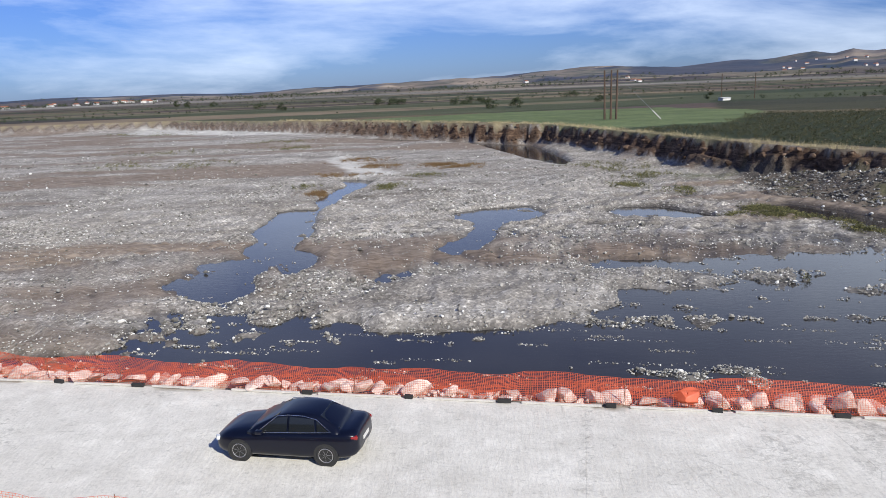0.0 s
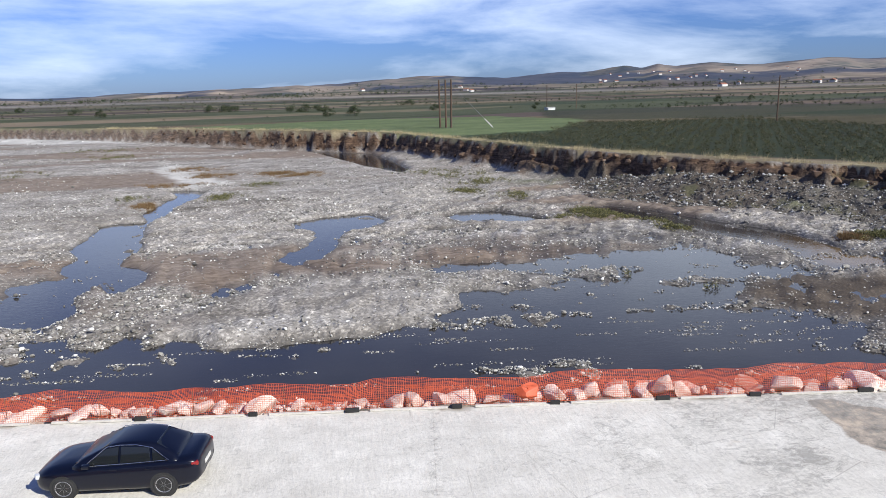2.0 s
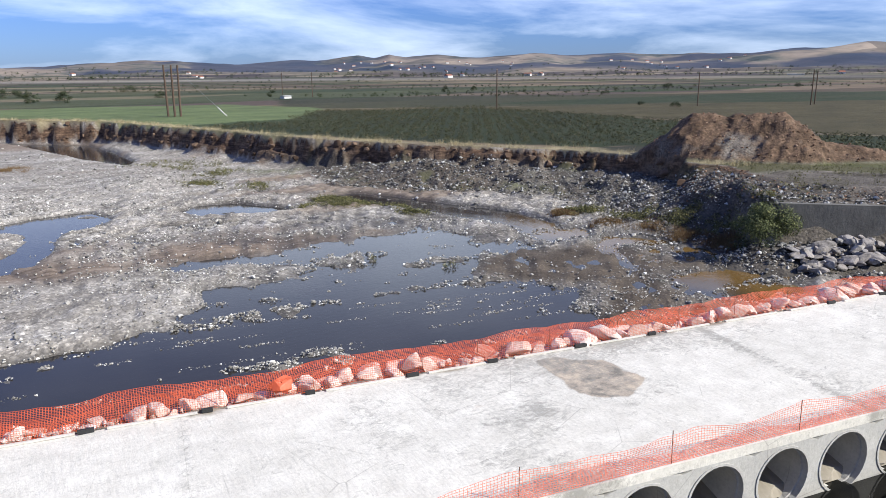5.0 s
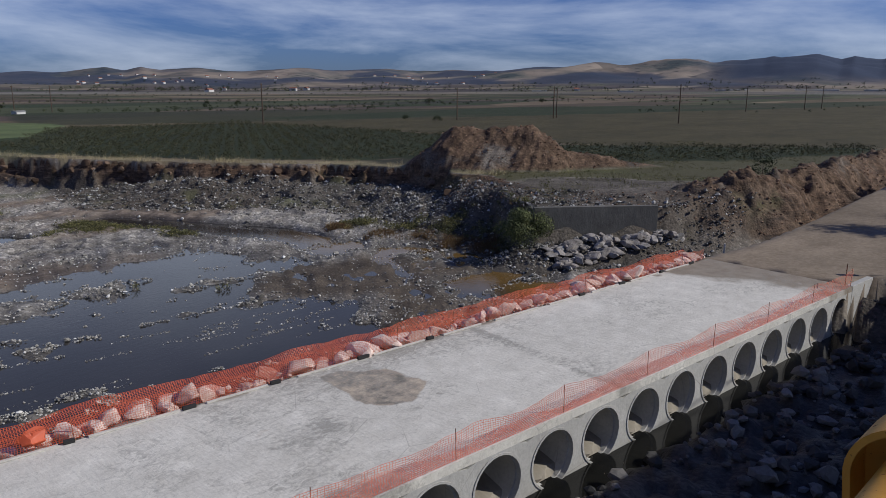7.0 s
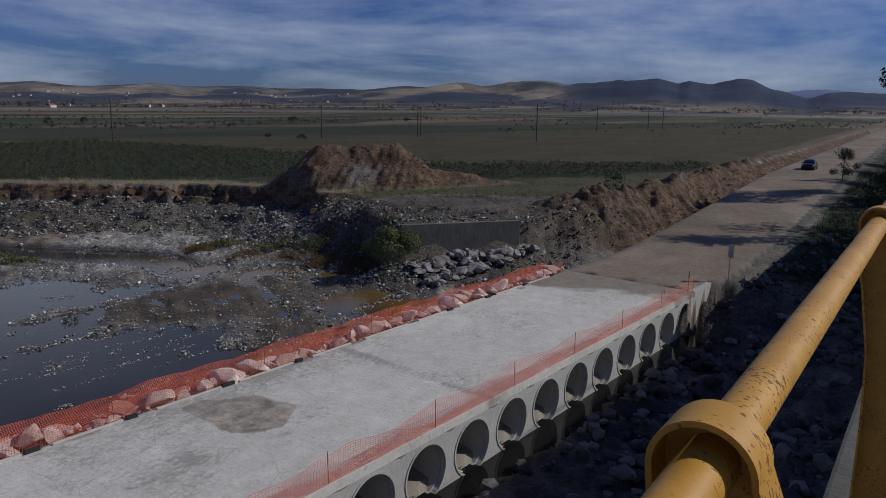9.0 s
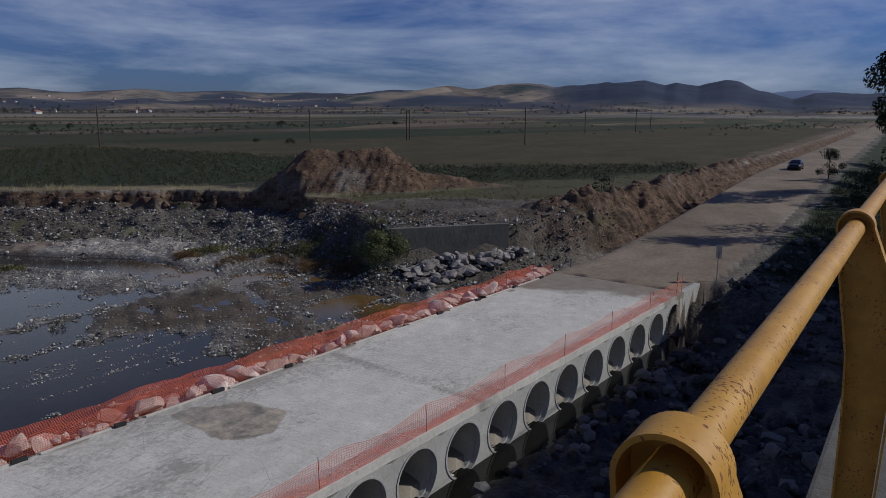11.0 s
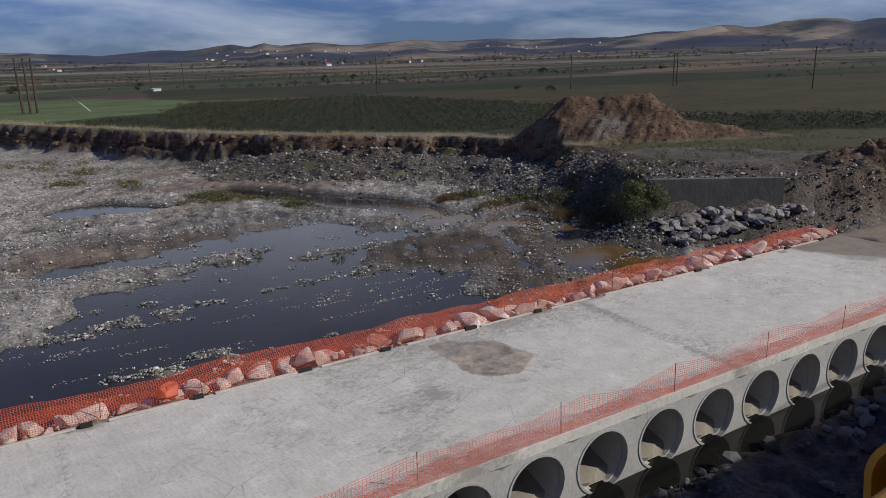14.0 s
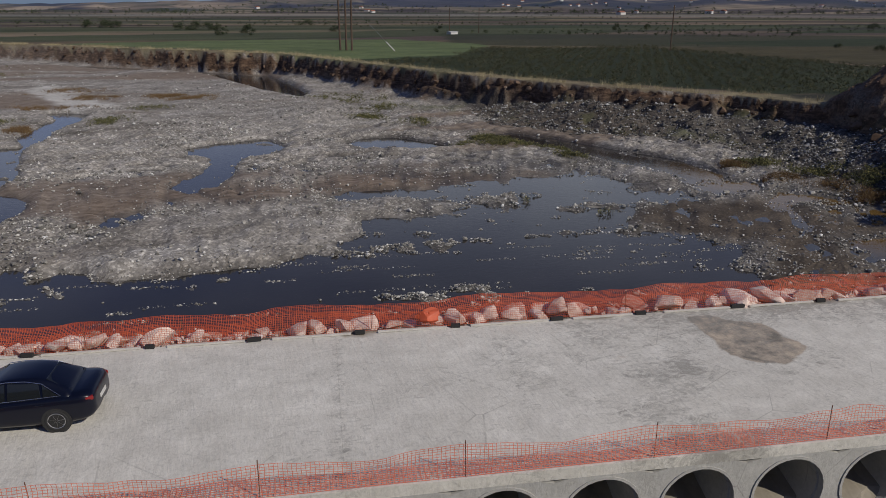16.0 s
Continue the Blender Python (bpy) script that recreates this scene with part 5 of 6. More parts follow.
# ---- wing wall beside the river ----
wall_l, wall_r = Vector((43.3, 28.4)), Vector((50.1, 22.0))
mid, way = (wall_l + wall_r) / 2, (wall_r - wall_l).normalized()
bm = bmesh.new()
box(bm, ((wall_r - wall_l).length, 0.45, 4.4), (0, 0, -0.2), bevel=0.03)
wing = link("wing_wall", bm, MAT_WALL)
wing.matrix_world = pose(mid.x, mid.y, 0, 0, 0, math.degrees(math.atan2(way.y, way.x)))
tagged(wing, "weathered grey concrete wing wall beside the river", "retaining wall", kind="structure")


# ---- car driving over the causeway ----
def paint_material(name, base):
    m = Nodes(name)
    fleck = m.noise(60, 2, 0.5, m.local())
    col = m.ramp(fleck, (0.3, base), (0.7, tuple(c * 1.4 for c in base)))
    m.bsdf.inputs["Coat Weight"].default_value = 0.35
    m.bsdf.inputs["Coat Roughness"].default_value = 0.04
    return m.done(col, 0.3, 0.0, 0.25)


MAT_NAVY = paint_material("dark_navy_paint", (0.0025, 0.0035, 0.010))
MAT_BLACK_PAINT = paint_material("black_paint", (0.008, 0.008, 0.009))
MAT_GLASS = Nodes("tinted_glass").done((0.012, 0.014, 0.016), 0.03, 0.0, 0.6)
MAT_CHROME = varied("bright_trim", (0.5, 0.5, 0.5), (0.7, 0.7, 0.7), 10, 0.2, 0.9, bump=0.0)
MAT_ALLOY = varied("alloy_rim", (0.42, 0.42, 0.43), (0.6, 0.6, 0.6), 30, 0.35, 0.8, bump=0.0)
MAT_LAMP = Nodes("clear_lamp").done((0.55, 0.57, 0.6), 0.1, 0.0, 0.7)
MAT_RED_LAMP = Nodes("red_lamp").done((0.22, 0.012, 0.01), 0.15, 0.0, 0.6)


def section(bm, x, pts):
    """Half outline mirrored over the car's length axis."""
    full = [(y, z) for y, z in pts] + [(-y, z) for y, z in reversed(pts)]
    return [bm.verts.new((x, y, z)) for y, z in full]


def skin(bm, rings, close=True):
    for a, b in zip(rings, rings[1:]):
        n = len(a)
        for j in range(n if close else n - 1):
            bm.faces.new((a[j], a[(j + 1) % n], b[(j + 1) % n], b[j]))
    bm.faces.new(rings[0][::-1])
    bm.faces.new(rings[-1])


def sedan(paint, label, name="sedan_car"):
    car = tagged(empty(name), label, "car")
    # body: front at -x, 4.58 m long, 1.77 m wide
    rows = [  # x, half width, sill z, belt z, deck z
        (-2.21, 0.46, 0.36, 0.50, 0.56), (-2.15, 0.66, 0.27, 0.58, 0.66), (-2.0, 0.79, 0.22, 0.65, 0.75), (-1.75, 0.86, 0.20, 0.72, 0.84),
        (-1.35, 0.885, 0.19, 0.77, 0.90), (-0.95, 0.885, 0.19, 0.81, 0.945), (-0.5, 0.885, 0.19, 0.84, 0.96), (0.2, 0.885, 0.19, 0.87, 0.965),
        (0.9, 0.885, 0.19, 0.90, 0.97), (1.4, 0.88, 0.20, 0.92, 1.0), (1.85, 0.86, 0.24, 0.93, 1.02), (2.08, 0.81, 0.30, 0.91, 1.01), (2.19, 0.72, 0.38, 0.84, 0.93), (2.23, 0.58, 0.44, 0.70, 0.78)]
    bm = bmesh.new()
    rings = []
    for x, w, lo, belt, top in rows:
        rings.append(section(bm, x, [(0.0, lo), (w * 0.9, lo), (w * 0.985, lo + 0.14), (w, lo + 0.3 * (belt - lo) + 0.1), (w * 0.985, belt - 0.06), (w * 0.93, belt + 0.02), (w * 0.6, top - 0.01), (0.0, top)]))
    for a, b in zip(rings, rings[1:]):
        n = len(a)
        for j in range(n):
            bm.faces.new((a[j], b[j], b[(j + 1) % n], a[(j + 1) % n]))
    bm.faces.new(rings[0])
    bm.faces.new(rings[-1][::-1])
    bmesh.ops.remove_doubles(bm, verts=bm.verts[:], dist=0.001)
    bmesh.ops.recalc_face_normals(bm, faces=bm.faces[:])
    bmesh.ops.subdivide_edges(bm, edges=bm.edges[:], cuts=1, use_grid_fill=True, smooth=0.6)
    body = link("body", bm, paint, car, "glossy dark body", True)
    # cabin: glass house with a painted roof
    cab = [  # x, z, half width
        (-1.10, 0.90, 0.74), (-0.66, 1.14, 0.68), (-0.16, 1.36, 0.61), (0.18, 1.415, 0.59), (0.6, 1.425, 0.58), (1.0, 1.37, 0.57), (1.35, 1.22, 0.60), (1.72, 0.99, 0.66)]
    bm = bmesh.new()
    rings = []
    for x, z, w in cab:
        base = 0.90 + 0.02 * (x + 1)
        low = max(0.5 * base, 0.6)
        rings.append(section(bm, x, [(0.0, low), (0.80, low), (0.80, base - 0.02), (0.5 * (0.79 + w), 0.55 * base + 0.45 * z), (w, z - 0.03), (w * 0.8, z), (0.0, z + 0.012)]))
    for a, b in zip(rings, rings[1:]):
        n = len(a)
        for j in range(n):
            bm.faces.new((a[j], b[j], b[(j + 1) % n], a[(j + 1) % n]))
    bm.faces.new(rings[0])
    bm.faces.new(rings[-1][::-1])
    bmesh.ops.remove_doubles(bm, verts=bm.verts[:], dist=0.001)
    bmesh.ops.recalc_face_normals(bm, faces=bm.faces[:])
    bmesh.ops.subdivide_edges(bm, edges=bm.edges[:], cuts=1, use_grid_fill=True, smooth=0.5)
    link("cabin", bm, paint, car, "", True)

    def quad(name, corners, material, thick=0.012, label=""):
        bm = bmesh.new()
        vs = [bm.verts.new(c) for c in corners]
        f = bm.faces.new(vs)
        f.normal_update()
        out = f.normal.copy()
        made = bmesh.ops.extrude_face_region(bm, geom=[f])
        for v in made["geom"]:
            if isinstance(v, bmesh.types.BMVert):
                v.co += out * thick
        bmesh.ops.recalc_face_normals(bm, faces=bm.faces[:])
        bmesh.ops.bevel(bm, geom=bm.edges[:], offset=0.005, segments=1, affect="EDGES")
        return link(name, bm, material, car, label)

    quad("windscreen", [(-1.08, 0.67, 0.925), (-1.08, -0.67, 0.925), (-0.19, -0.55, 1.36), (-0.19, 0.55, 1.36)][::-1], MAT_GLASS, 0.02)
    quad("rear_window", [(1.08, 0.50, 1.36), (1.08, -0.50, 1.36), (1.66, -0.60, 1.045), (1.66, 0.60, 1.045)][::-1], MAT_GLASS, 0.02)
    for s in (1, -1):
        flip = 1 if s < 0 else -1
        for xs in (((-0.72, 0.93), (0.12, 0.955), (0.12, 1.345), (-0.2, 1.30)), ((0.18, 0.955), (0.98, 0.975), (0.92, 1.30), (0.18, 1.345)), ((1.03, 0.98), (1.38, 1.0), (1.0, 1.27))):
            corners = [(x, s * (0.815 - 0.47 * (z - 0.93)), z) for x, z in xs]
            quad("side_window", corners[::flip], MAT_GLASS, 0.012)
        rail_pts = [(-0.78, 0.915), (-0.2, 1.345), (0.15, 1.385), (0.6, 1.375), (1.0, 1.30), (1.46, 0.995), (0.3, 0.945), (-0.78, 0.915)]
        bm = bmesh.new()
        tube(bm, [(x, s * (0.832 - 0.47 * (z - 0.93)), z) for x, z in rail_pts], [0.010] * len(rail_pts), 6)
        link("window_trim", bm, MAT_CHROME, car, "bright trim round the side windows")
        bm = bmesh.new()
        box(bm, (0.20, 0.14, 0.12), (-0.66, s * 0.95, 0.97), bevel=0.035)
        link("door_mirror", bm, paint, car)
        for x in (0.0, 0.95):
            bm = bmesh.new()
            box(bm, (0.20, 0.03, 0.03), (x, s * 0.878, 0.80), bevel=0.01)
            link("door_handle", bm, paint, car)
        bm = bmesh.new()
        box(bm, (0.34, 0.20, 0.12), (-2.0, s * 0.645, 0.60), pose(0, 0, 0, 0, 8, -s * 32), 0.045)
        link("headlight", bm, MAT_LAMP, car, "clear headlight")
        bm = bmesh.new()
        box(bm, (0.22, 0.28, 0.13), (2.06, s * 0.65, 0.83), pose(0, 0, 0, 0, 0, -s * 30), 0.045)
        link("tail_light", bm, MAT_RED_LAMP, car, "red tail light")
        for x in (-1.36, 1.288):
            arch = bmesh.new()
            tube(arch, [(x, s * 0.70, 0.315), (x, s * 0.892, 0.315)], [0.365, 0.365], 28)
            link("wheel_arch", arch, MAT_DARK, car, "black wheel arch")
            wheel = bmesh.new()
            prof = [(0.20, 0.66), (0.29, 0.66), (0.318, 0.70), (0.318, 0.85), (0.29, 0.895), (0.225, 0.90), (0.215, 0.88), (0.20, 0.80)]
            n = 32
            rr = [[wheel.verts.new((x + rad * math.cos(2 * math.pi * j / n), s * y, 0.318 + rad * math.sin(2 * math.pi * j / n))) for j in range(n)] for rad, y in prof]
            for a, b in zip(rr, rr[1:]):
                for j in range(n):
                    wheel.faces.new((a[j], a[(j + 1) % n], b[(j + 1) % n], b[j]))
            bmesh.ops.recalc_face_normals(wheel, faces=wheel.faces[:])
            w = link("wheel", wheel, MAT_DARK, car, "black tyre on an alloy rim", True)
            rim = bmesh.new()
            tube(rim, [(x, s * 0.80, 0.318), (x, s * 0.885, 0.318)], [0.05, 0.04], 16)
            for k in range(7):
                a = 2 * math.pi * k / 7 + 0.2
                box(rim, (0.20, 0.04, 0.034), (x + 0.115 * math.cos(a), s * 0.872, 0.318 + 0.115 * math.sin(a)), Matrix.Rotation(-a, 4, "Y"), 0.01)
            hoop = [(x + 0.213 * math.cos(2 * math.pi * j / 28), s * 0.885, 0.318 + 0.213 * math.sin(2 * math.pi * j / 28)) for j in range(29)]
            tube(rim, hoop, [0.014] * 29, 6, False)
            r = link("rim", rim, MAT_ALLOY, w, "silver spoked alloy rim")
    bm = bmesh.new()
    box(bm, (0.06, 0.72, 0.30), (-2.19, 0, 0.44), bevel=0.02)
    link("grille", bm, MAT_DARK, car)
    bm = bmesh.new()
    box(bm, (0.03, 0.5, 0.11), (2.235, 0, 0.62), bevel=0.01)
    link("number_plate", bm, MAT_WHITE, car, "blank white number plate")
    return car


car = sedan(MAT_NAVY, "dark navy saloon car with tinted windows and alloy wheels")
car.matrix_world = pose(-5.45, 19.60, 0.012, 0, 0, math.degrees(TURN))
car_two = sedan(MAT_BLACK_PAINT, "black car coming down the gravel road", "road_car")
car_two.matrix_world = pose(118, 5.9, ground_z(118, 5.9) + 0.02, 0, 0, -4)


# ---- poles ----
def utility_pole(p, h, arm=1.2, lean=(0, 0), label="dark wooden utility pole standing in the fields", r=0.16):
    pole = tagged(empty("utility_pole"), label, "utility pole", "poles in the plain")
    bm = bmesh.new()
    tube(bm, [(0, 0, -0.4), (lean[0], lean[1], h)], [r, r * 0.7], 10)
    link("shaft", bm, MAT_POLE, pole)
    if arm:
        bm = bmesh.new()
        box(bm, (arm, 0.1, 0.12), (lean[0], lean[1], h - 0.35), bevel=0.01)
        link("crossarm", bm, MAT_POLE, pole)
        for k in (-0.45, 0.0, 0.45):
            bm = bmesh.new()
            tube(bm, [(k * arm + lean[0], lean[1], h - 0.3), (k * arm + lean[0], lean[1], h - 0.08)], [0.05, 0.035], 8)
            link("insulator", bm, MAT_STEEL, pole)
    pole.matrix_world = pose(p[0], p[1], ground_z(*p), 0, 0, 35)
    return pole


for p, h in (((96.2, 134.5), 9.2), ((146.3, 120.2), 8.4), ((175.0, 107.9), 8.5), ((97.8, 283.5), 9), ((101.4, 260.4), 9), ((164.7, 68.4), 9.0), ((169.4, 105.4), 8.6), ((299.1, 75.4), 9), ((322.7, 75.0), 9), ((266.4, 86.3), 9)):
    utility_pole(p, h)
for p, lean in (((29.8, 158.0), (-0.15, 0)), ((30.9, 157.0), (0.1, 0)), ((31.9, 156.2), (0.25, 0))):
    utility_pole(p, 10.3, 0, lean, "tall dark pole of a three-legged transformer stand", 0.24)
bm = bmesh.new()
tube(bm, [(0, 0, 0), (0, 0, 1.9)], [0.03, 0.03], 10)
sign_post = tagged(empty("road_sign"), "grey back of a road sign on a post", "road sign")
link("post", bm, MAT_STEEL, sign_post)
bm = bmesh.new()
box(bm, (0.03, 0.42, 0.85), (0.04, 0, 1.9), bevel=0.01)
link("sign_plate", bm, MAT_STEEL, sign_post)
sign_post.matrix_world = pose(46.9, 6.2, ground_z(46.9, 6.2) - 0.02, 0, 0, -30)
bm = bmesh.new()
box(bm, (0.12, 0.12, 1.35), (0, 0, 0.62), bevel=0.02)
marker = tagged(link("marker_post", bm, MAT_TIMBER), "short grey marker post beside the gravel road", "post")
marker.matrix_world = pose(48.6, 16.4, ground_z(48.6, 16.4), 2, -3, 20)


# ---- plants ----
def tufts(name, pts, blades, material, label, seed, spread=0.25, upright=True, leaf=0.11):
    """Very many tufts as one object: thin upright blades, or small leaves filling a rounded clump. pts: x, y, z, size."""
    gen = np.random.default_rng(seed)
    x, y, z, size = (np.repeat(p, blades) for p in pts)
    n = len(x)
    a = gen.uniform(0, 6.283, n)
    if upright:
        rad = spread * size * np.sqrt(gen.random(n))
        b = gen.uniform(0, 6.283, n)
        base = np.stack([x + rad * np.cos(b), y + rad * np.sin(b), z - 0.03], -1)
        h = size * gen.uniform(0.5, 1.1, n)
        lean = gen.uniform(0.05, 0.5, n) * h
        tip = base + np.stack([lean * np.cos(b), lean * np.sin(b), h], -1)
        wide = np.stack([np.cos(a), np.sin(a), 0 * a], -1) * (0.011 * size + 0.005)[:, None]
        verts = np.stack([base - wide, base + wide, tip], 1)
    else:
        d = gen.normal(size=(n, 3))
        d /= np.linalg.norm(d, axis=1)[:, None]
        rad = gen.random(n) ** 0.4
        core = np.stack([x, y, z + 0.42 * size], -1) + d * rad[:, None] * np.stack([0.55 * size, 0.55 * size, 0.45 * size], -1)
        e = gen.normal(size=(n, 3))
        e /= np.linalg.norm(e, axis=1)[:, None]
        f = np.cross(e, d)
        k = (leaf * size * gen.uniform(0.6, 1.3, n))[:, None]
        verts = np.stack([core - e * k, core + e * k, core + f * 1.6 * k], 1)
    faces = np.arange(3 * n).reshape(n, 3)
    ob = mesh_arrays(name, verts.reshape(-1, 3), faces, material)
    return tagged(ob, label, "plants", kind="stuff")


def picked(seed, count, x0, x1, y0, y1, keep, lo, hi, flat=False):
    gen = np.random.default_rng(seed)
    x, y = gen.uniform(x0, x1, count), gen.uniform(y0, y1, count)
    z, zone = ground(x, y)
    s, along = segment_distance(x, y, BANK)
    ok = keep(x, y, z, zone, s, along, gen)
    if flat:
        ok &= z > FIELD - 0.25
    return x[ok], y[ok], z[ok], gen.uniform(lo, hi, count)[ok]


# cotton in rows
tufts("cotton_crop", picked(51, 26000, 20, 122, 14, 160, lambda x, y, z, q, s, a, g: (q["cropland"] > 0.6) & (np.hypot(x, y) < 185) & (s > 2.2) & (np.abs(np.mod(0.83 * x - 0.55 * y, 1.9) - 0.95) < 0.7), 0.45, 0.85), 14, MAT_CROP, "dark green cotton plants in a wide field", 51, upright=False)
tufts("dry_grass", picked(52, 130000, -60, 62, 40, 230, lambda x, y, z, q, s, a, g: (s > -0.1) & (s < 3.0) & (a < 1090) & (q["earth"] < 0.5) & (g.random(len(x)) < np.clip(0.45 + 0.8 * fbm(x, y, 4, 3, 77), 0.05, 1)), 0.25, 0.8, True), 14, MAT_DRY_GRASS, "pale dry grass along the top of the bank", 52, 0.5)
tufts("bank_weeds", picked(53, 20000, 22, 66, 20, 82, lambda x, y, z, q, s, a, g: ((q["green"] > 0.3) | ((q["rubble"] > 0.5) & (z < 0.2) & (fbm(x, y, 3.5, 3, 81) > 0.25))) & (q["road"] < 0.1) & (g.random(len(x)) < np.clip(0.45 + fbm(x, y, 3, 3, 78), 0.03, 1)), 0.15, 0.45), 14, MAT_WEED, "green and yellow weeds at the foot of the bank", 53, 0.6, False, 0.11)
WEEDS = [(-21.6, 90.8, 2.6), (-9.3, 88.0, 2.6), (-5.6, 98.8, 2.0), (-37, 155, 7), (-45, 172, 8), (-62, 148, 9), (-60, 124, 7), (-46, 122, 6), (-94, 223, 9), (-111, 236, 9), (18.7, 104, 4), (20.6, 99, 4), (22.4, 91, 3.5), (18.3, 82.5, 2), (22.4, 78.4, 2.2), (26.6, 65.7, 1.6), (28.9, 65, 1.8), (29.5, 62, 1.8), (30.6, 59.1, 1.6), (30.9, 55.6, 1.4), (26.4, 62, 1.4), (23.5, 62.8, 1.2), (21.2, 42.6, 0.7), (19.5, 39.5, 0.7), (23.5, 38.2, 0.8), (44.8, 42.5, 1.8), (45.6, 38.5, 1.8), (45.4, 34.5, 1.8), (44.2, 31.0, 1.4), (43.0, 46.5, 1.6)]
RUSSETS = [(-18.1, 86, 2.4), (-17.8, 103, 3), (-18.2, 126, 4), (-13.4, 114, 3.5), (-4.5, 113, 3), (-0.3, 109, 3), (41.6, 42.0, 1.2), (42.8, 39.0, 1.5), (43.4, 35.5, 1.5), (43.4, 32.3, 1.3), (40.5, 47.0, 1.0)]


def patches(seed, spots, per, lo, hi, reach=-0.03):
    gen = np.random.default_rng(seed)
    n = len(spots) * per
    c = np.repeat(np.array(spots), per, 0)
    x, y = c[:, 0] + c[:, 2] * gen.normal(size=n) * 0.55, c[:, 1] + c[:, 2] * gen.normal(size=n) * 0.45
    z, _ = ground(x, y)
    ok = (z > WATER + reach) & (gen.random(n) < np.clip(0.5 + fbm(x, y, 2.5, 2, 61), 0.1, 1))
    return x[ok], y[ok], z[ok], gen.uniform(lo, hi, n)[ok]


tufts("river_weeds", patches(54, WEEDS, 330, 0.16, 0.6), 24, MAT_WEED, "yellow-green weeds beside the river channels", 54, upright=False, leaf=0.10)
tufts("russet_weeds", patches(55, RUSSETS, 520, 0.12, 0.5), 26, MAT_RUSSET, "russet dying weeds on the gravel", 55, 0.8)
tufts("verge_weeds", picked(58, 9000, 50, 120, -14, 6, lambda x, y, z, q, s, a, g: (q["cropland"] > 0.5) & (segment_distance(x, y, ROAD)[0] < -6) & (g.random(len(x)) < np.clip(0.5 + fbm(x, y, 4, 3, 79), 0.1, 1)), 0.25, 0.7), 12, MAT_LEAF, "dark weeds and brambles on the slope below the road", 58, 0.7)
tufts("field_weeds", picked(56, 9000, 44, 110, 12, 46, lambda x, y, z, q, s, a, g: (s > -3) & (q["road"] < 0.05) & (q["earth"] < 0.1) & (g.random(len(x)) < np.clip(0.2 + fbm(x, y, 4, 3, 79), 0.02, 1)), 0.12, 0.38), 12, MAT_WEED, "low green weeds round the spoil heaps", 56, 0.7)


def tree(p, height, crown_w, crown_low, leaves, label, seed, name="tree", trunk_r=None, leaf=0.2, foliage=None):
    gen = np.random.default_rng(seed)
    z0 = ground_z(*p)
    thing = tagged(empty(name, Matrix.Translation((p[0], p[1], z0))), label, "tree" if name == "tree" else "bush", "trees in the valley")
    r = trunk_r or 0.02 * height
    bm = bmesh.new()
    tube(bm, [(0, 0, -0.3), (0.02 * height, 0.01 * height, 0.4 * height), (0.0, 0.03 * height, 0.85 * height)], [r, 0.75 * r, 0.2 * r], 10)
    blobs = []
    for k in range(9):
        a, f = gen.uniform(0, 6.283), gen.uniform(0.15, 0.95)
        h = crown_low + (height - crown_low) * f
        reach = crown_w * 0.5 * math.sin(math.pi * (0.15 + 0.75 * f)) * gen.uniform(0.5, 1.0)
        end = (reach * math.cos(a), reach * math.sin(a), h)
        root = (0.015 * height, 0.015 * height, max(h - 0.6 * reach - 0.1 * height, 0.12 * height))
        tube(bm, [root, ((root[0] + end[0]) / 2, (root[1] + end[1]) / 2, 0.45 * root[2] + 0.55 * h), end], [0.42 * r, 0.26 * r, 0.08 * r], 7)
        blobs.append((*end, crown_w * gen.uniform(0.16, 0.30)))
    blobs.append((0, 0, height - 0.12 * (height - crown_low), crown_w * 0.22))
    link("trunk", bm, MAT_BARK, thing, "", True)
    b = np.array(blobs)[gen.integers(0, len(blobs), leaves)]
    d = gen.normal(size=(leaves, 3))
    d /= np.linalg.norm(d, axis=1)[:, None]
    core = b[:, :3] + d * (b[:, 3] * gen.random(leaves) ** 0.35)[:, None] * (1, 1, 0.85)
    core[:, 2] = np.maximum(core[:, 2], 0.04)
    e = gen.normal(size=(leaves, 3))
    e /= np.linalg.norm(e, axis=1)[:, None]
    g = np.cross(e, d)
    k = (leaf * gen.uniform(0.6, 1.4, leaves))[:, None]
    verts = np.stack([core - e * k, core - g * k * 0.6, core + e * k, core + g * k * 0.6], 1).reshape(-1, 3)
    crown = mesh_arrays("crown", verts, np.arange(4 * leaves).reshape(-1, 4), foliage or MAT_LEAF, thing)
    return thing


tree((97, -7.2), 18, 9.0, 5.0, 5200, "tall dark poplar-like tree beside the gravel road", 71, leaf=0.24)
tree((74, -8.8), 17, 10, 8.0, 4200, "broad dark tree beside the gravel road", 72, leaf=0.22)
tree((104.5, 1.3), 3.8, 3.2, 0.3, 2400, "young slender tree at the road's edge", 73, leaf=0.09)
tree((41.8, 28.5), 2.4, 4.0, 0.1, 11000, "dense round green bush beside the wing wall", 74, "bush", 0.06, 0.06, MAT_BUSH)
# unseen row of trees, added to throw shade over the slope
for k, (x, y, h) in enumerate(((90, -9, 10), (108, -10, 10), (124, -11, 9), (142, -12, 10))):
    tree((x, y), h, 9.0, 1.0, 2200, "dense dark tree added out of view to shade the road's slope", 130 + k, leaf=0.3)
for place, tall, seed in (((101, -3.4), 2.8, 301), ((91, -3.0), 2.2, 302), ((83, -3.4), 2.0, 303)):
    tree(place, tall, 4.5, 0.1, 900, "low dark bush on the slope below the road", seed, "bush", 0.05, 0.13)
tree((66, 19.5), 1.5, 2.2, 0.1, 500, "low green bush on the road bank", 75, "bush", 0.04, 0.09)
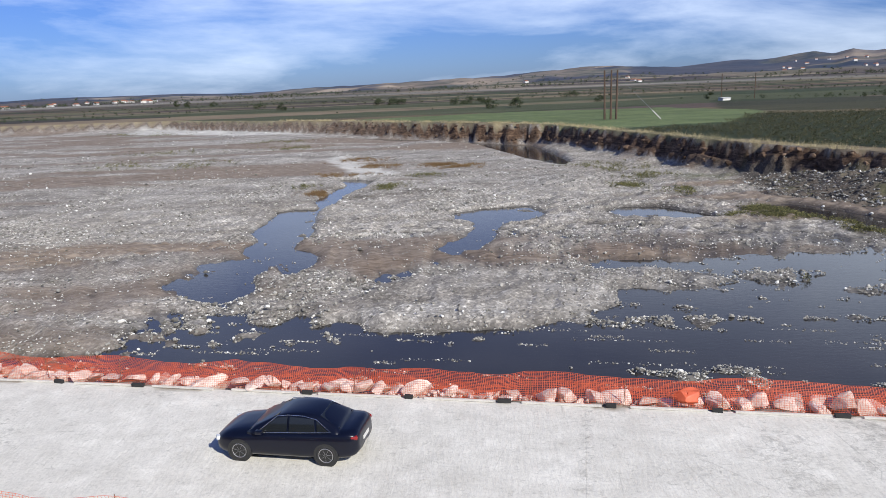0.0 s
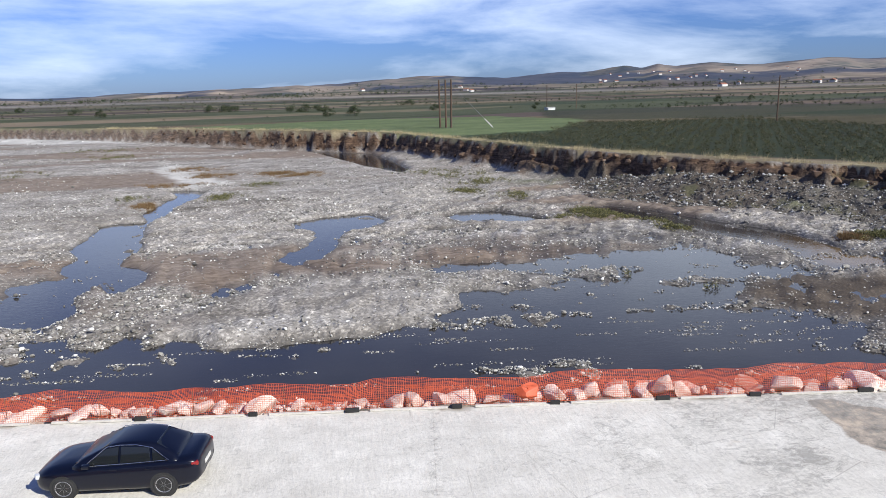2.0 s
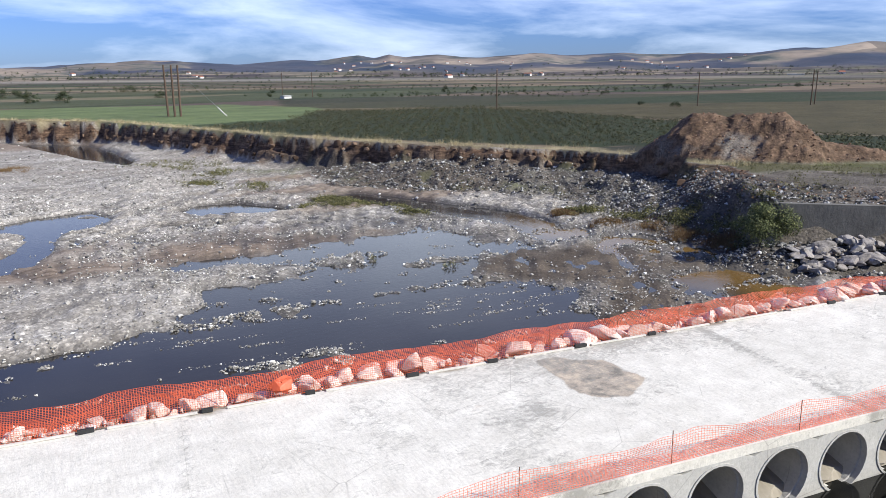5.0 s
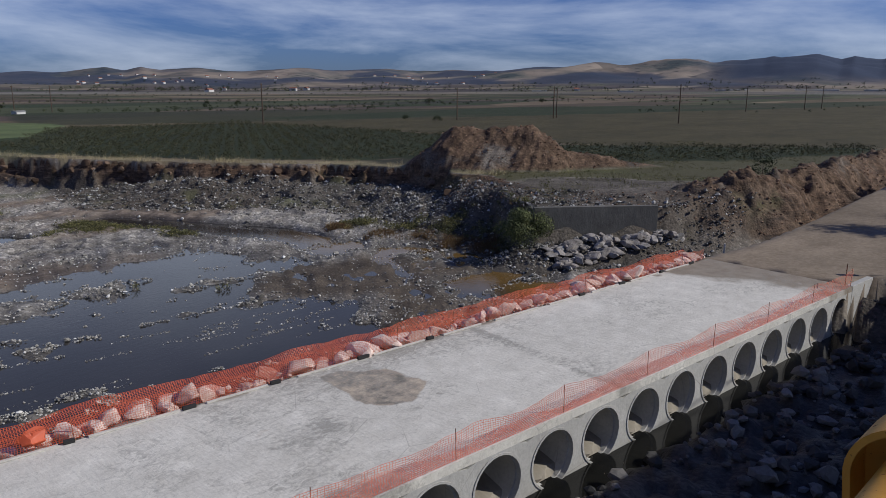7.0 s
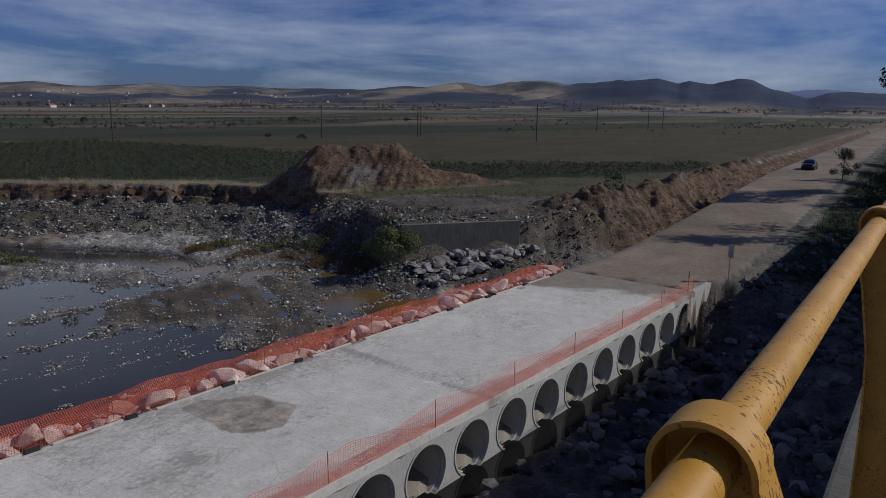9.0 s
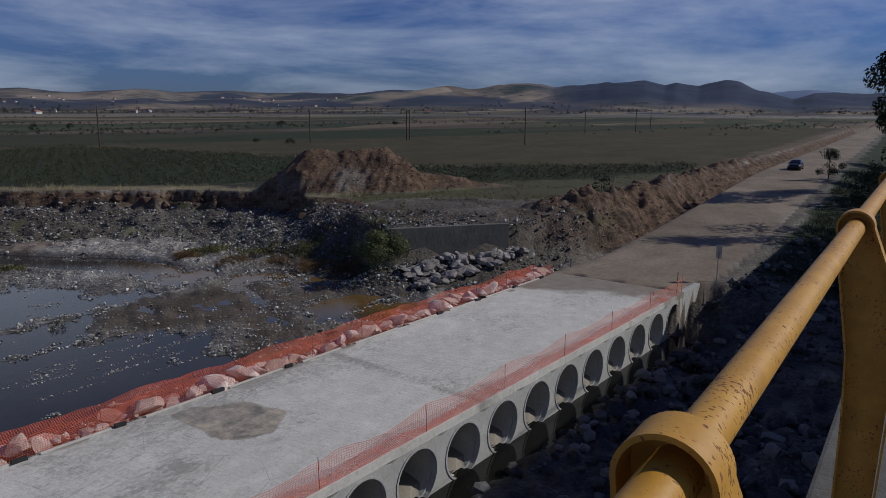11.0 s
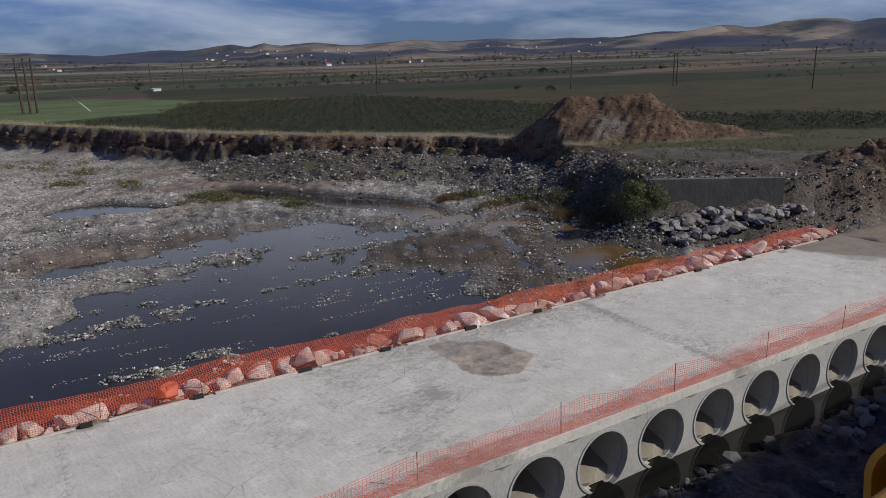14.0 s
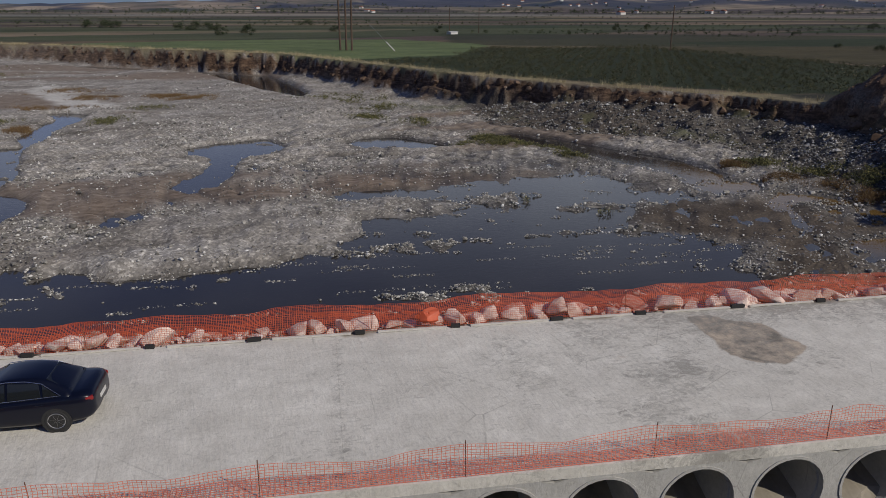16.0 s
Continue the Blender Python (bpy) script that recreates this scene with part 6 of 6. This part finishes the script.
for k, (x, y, h, w) in enumerate(((-198, 570, 3.4, 6), (-88.9, 351, 3.3, 5), (-251, 626, 5, 6), (-228, 594, 5, 7), (-46, 386, 2.9, 7), (-40, 384, 3.0, 8), (-34, 383, 2.6, 7), (-4, 343, 2.6, 7), (2, 342, 2.9, 7), (8, 341, 2.6, 6), (8.8, 263, 3.4, 4.2), (18.4, 264, 3.1, 5), (91, 277, 2.2, 3.6), (53.4, 295, 2.4, 4), (174.6, 284, 2.3, 3.8), (193.6, 289, 2.2, 3.6), (306, 271, 2.4, 5), (139.2, 120.4, 1.1, 2.6), (140, 132.6, 0.9, 2.2), (355, 228, 2.0, 4), (-120, 420, 2.4, 7), (60, 420, 2.4, 9))):
    tree((x, y), h, w, 0.1, 1500, "round dark tree far out on the plain", 80 + k, leaf=0.028 * h + 0.014 * w)


# distant scrub and hedges
def scrub_places(seed, count, r0, r1, size):
    gen = np.random.default_rng(seed)
    az, r = np.radians(gen.uniform(-36, 94, count)), 1 / gen.uniform(1 / r1, 1 / r0, count)
    x, y = r * np.sin(az), r * np.cos(az)
    z, zone = ground(x, y)
    s, _ = segment_distance(x, y, BANK)
    rd, _ = segment_distance(x, y, ROAD)
    keep = (s > 25) & (np.abs(rd) > 12) & (gen.random(count) < np.clip(fbm(x, y * 2.0, 160, 4, 91) * 1.6, 0.02, 1))
    return x[keep], y[keep], z[keep], (size * gen.uniform(0.5, 1.3, count) * (0.6 + r / 1400))[keep]


tufts("hedges", scrub_places(95, 4200, 260, 1500, 1.5), 44, MAT_LEAF, "dark hedges and scrub across the plain", 95, upright=False)
tufts("hill_scrub", scrub_places(96, 5000, 1300, 2700, 4.2), 24, MAT_LEAF, "dark scrub and copses on the hills", 96, upright=False)


# ---- a range of mountains beyond the plain, its haze painted in as blue ----
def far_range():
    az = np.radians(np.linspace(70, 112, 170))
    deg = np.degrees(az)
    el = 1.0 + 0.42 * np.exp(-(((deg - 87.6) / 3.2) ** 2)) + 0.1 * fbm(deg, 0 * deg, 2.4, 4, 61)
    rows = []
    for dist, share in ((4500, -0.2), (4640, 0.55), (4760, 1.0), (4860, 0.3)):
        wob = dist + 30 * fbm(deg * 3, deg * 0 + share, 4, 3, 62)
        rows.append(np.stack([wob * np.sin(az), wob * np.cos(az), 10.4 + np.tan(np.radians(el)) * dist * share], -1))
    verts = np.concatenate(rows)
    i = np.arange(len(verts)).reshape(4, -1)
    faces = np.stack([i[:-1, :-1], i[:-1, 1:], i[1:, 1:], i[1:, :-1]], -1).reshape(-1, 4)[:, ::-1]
    ob = mesh_arrays("backdrop", verts, faces, varied("haze_blue_range", (0.10, 0.15, 0.27), (0.14, 0.19, 0.32), 0.01, 0.95, bump=0.0), smooth=True)
    tagged(ob, "mountain range far beyond the plain, coloured pale blue for haze", "mountains", kind="structure")


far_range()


# ---- buildings far off ----
def house(x, y, w, d, h, turn, label, gable=True):
    z = ground_z(x, y)
    thing = tagged(empty("house", pose(x, y, z, 0, 0, turn)), label, "house", "far houses")
    bm = bmesh.new()
    box(bm, (w, d, h + 1.5), (0, 0, h / 2 - 0.75))
    link("wall", bm, MAT_WHITE, thing)
    bm = bmesh.new()
    rise = 0.28 * d if gable else 0.15
    low = [bm.verts.new(p) for p in ((-w / 2 - 0.3, -d / 2 - 0.3, h), (w / 2 + 0.3, -d / 2 - 0.3, h), (w / 2 + 0.3, d / 2 + 0.3, h), (-w / 2 - 0.3, d / 2 + 0.3, h))]
    top = [bm.verts.new(p) for p in ((-w / 2 - 0.3, 0, h + rise), (w / 2 + 0.3, 0, h + rise))]
    for f in ((low[0], low[1], top[1], top[0]), (low[2], low[3], top[0], top[1]), (low[1], low[2], top[1]), (low[3], low[0], top[0]), low[::-1]):
        bm.faces.new(f)
    link("roof", bm, MAT_ROOF if gable else MAT_WHITE, thing)
    return thing


house(88, 252, 3.2, 2.4, 0.9, 20, "small white pump house in the fields", False)
gen = random.Random(5)
for az0, az1, r0, r1, n in ((23, 37, 2200, 3300, 26), (43, 54, 2200, 3300, 18), (-33, -22, 1500, 2100, 16), (2, 20, 1500, 2100, 4), (30, 64, 1200, 1700, 5)):
    for k in range(n):
        a, r = radians(gen.uniform(az0, az1)), gen.uniform(r0, r1)
        house(r * math.sin(a), r * math.cos(a), gen.uniform(7, 14), gen.uniform(7, 10), gen.uniform(3, 5), gen.uniform(0, 180), "white house with a red roof in a far village")
for a, r, w in ((63.5, 1250, 26), (71, 1500, 60), (76.5, 1450, 70), (80.5, 1500, 60), (57.0, 1350, 26)):
    house(r * math.sin(radians(a)), r * math.cos(radians(a)), w, 12, 1.9, -a, "long white greenhouse far out on the plain", False)


# ---- guy wire of the transformer stand ----
guy = tagged(empty("guy_wire"), "taut guy wire with a white sleeve beside the poles", "guy wire")
top, foot = Vector((32.2, 156.0, FIELD + 9.0)), Vector((39.5, 149.0, ground_z(39.5, 149.0)))
bm = bmesh.new()
tube(bm, [foot, top], [0.02, 0.02], 6)
link("wire", bm, MAT_STEEL, guy)
bm = bmesh.new()
tube(bm, [foot.lerp(top, 0.01), foot.lerp(top, 0.2)], [0.11, 0.11], 10)
link("sleeve", bm, MAT_WHITE, guy, "white plastic sleeve")
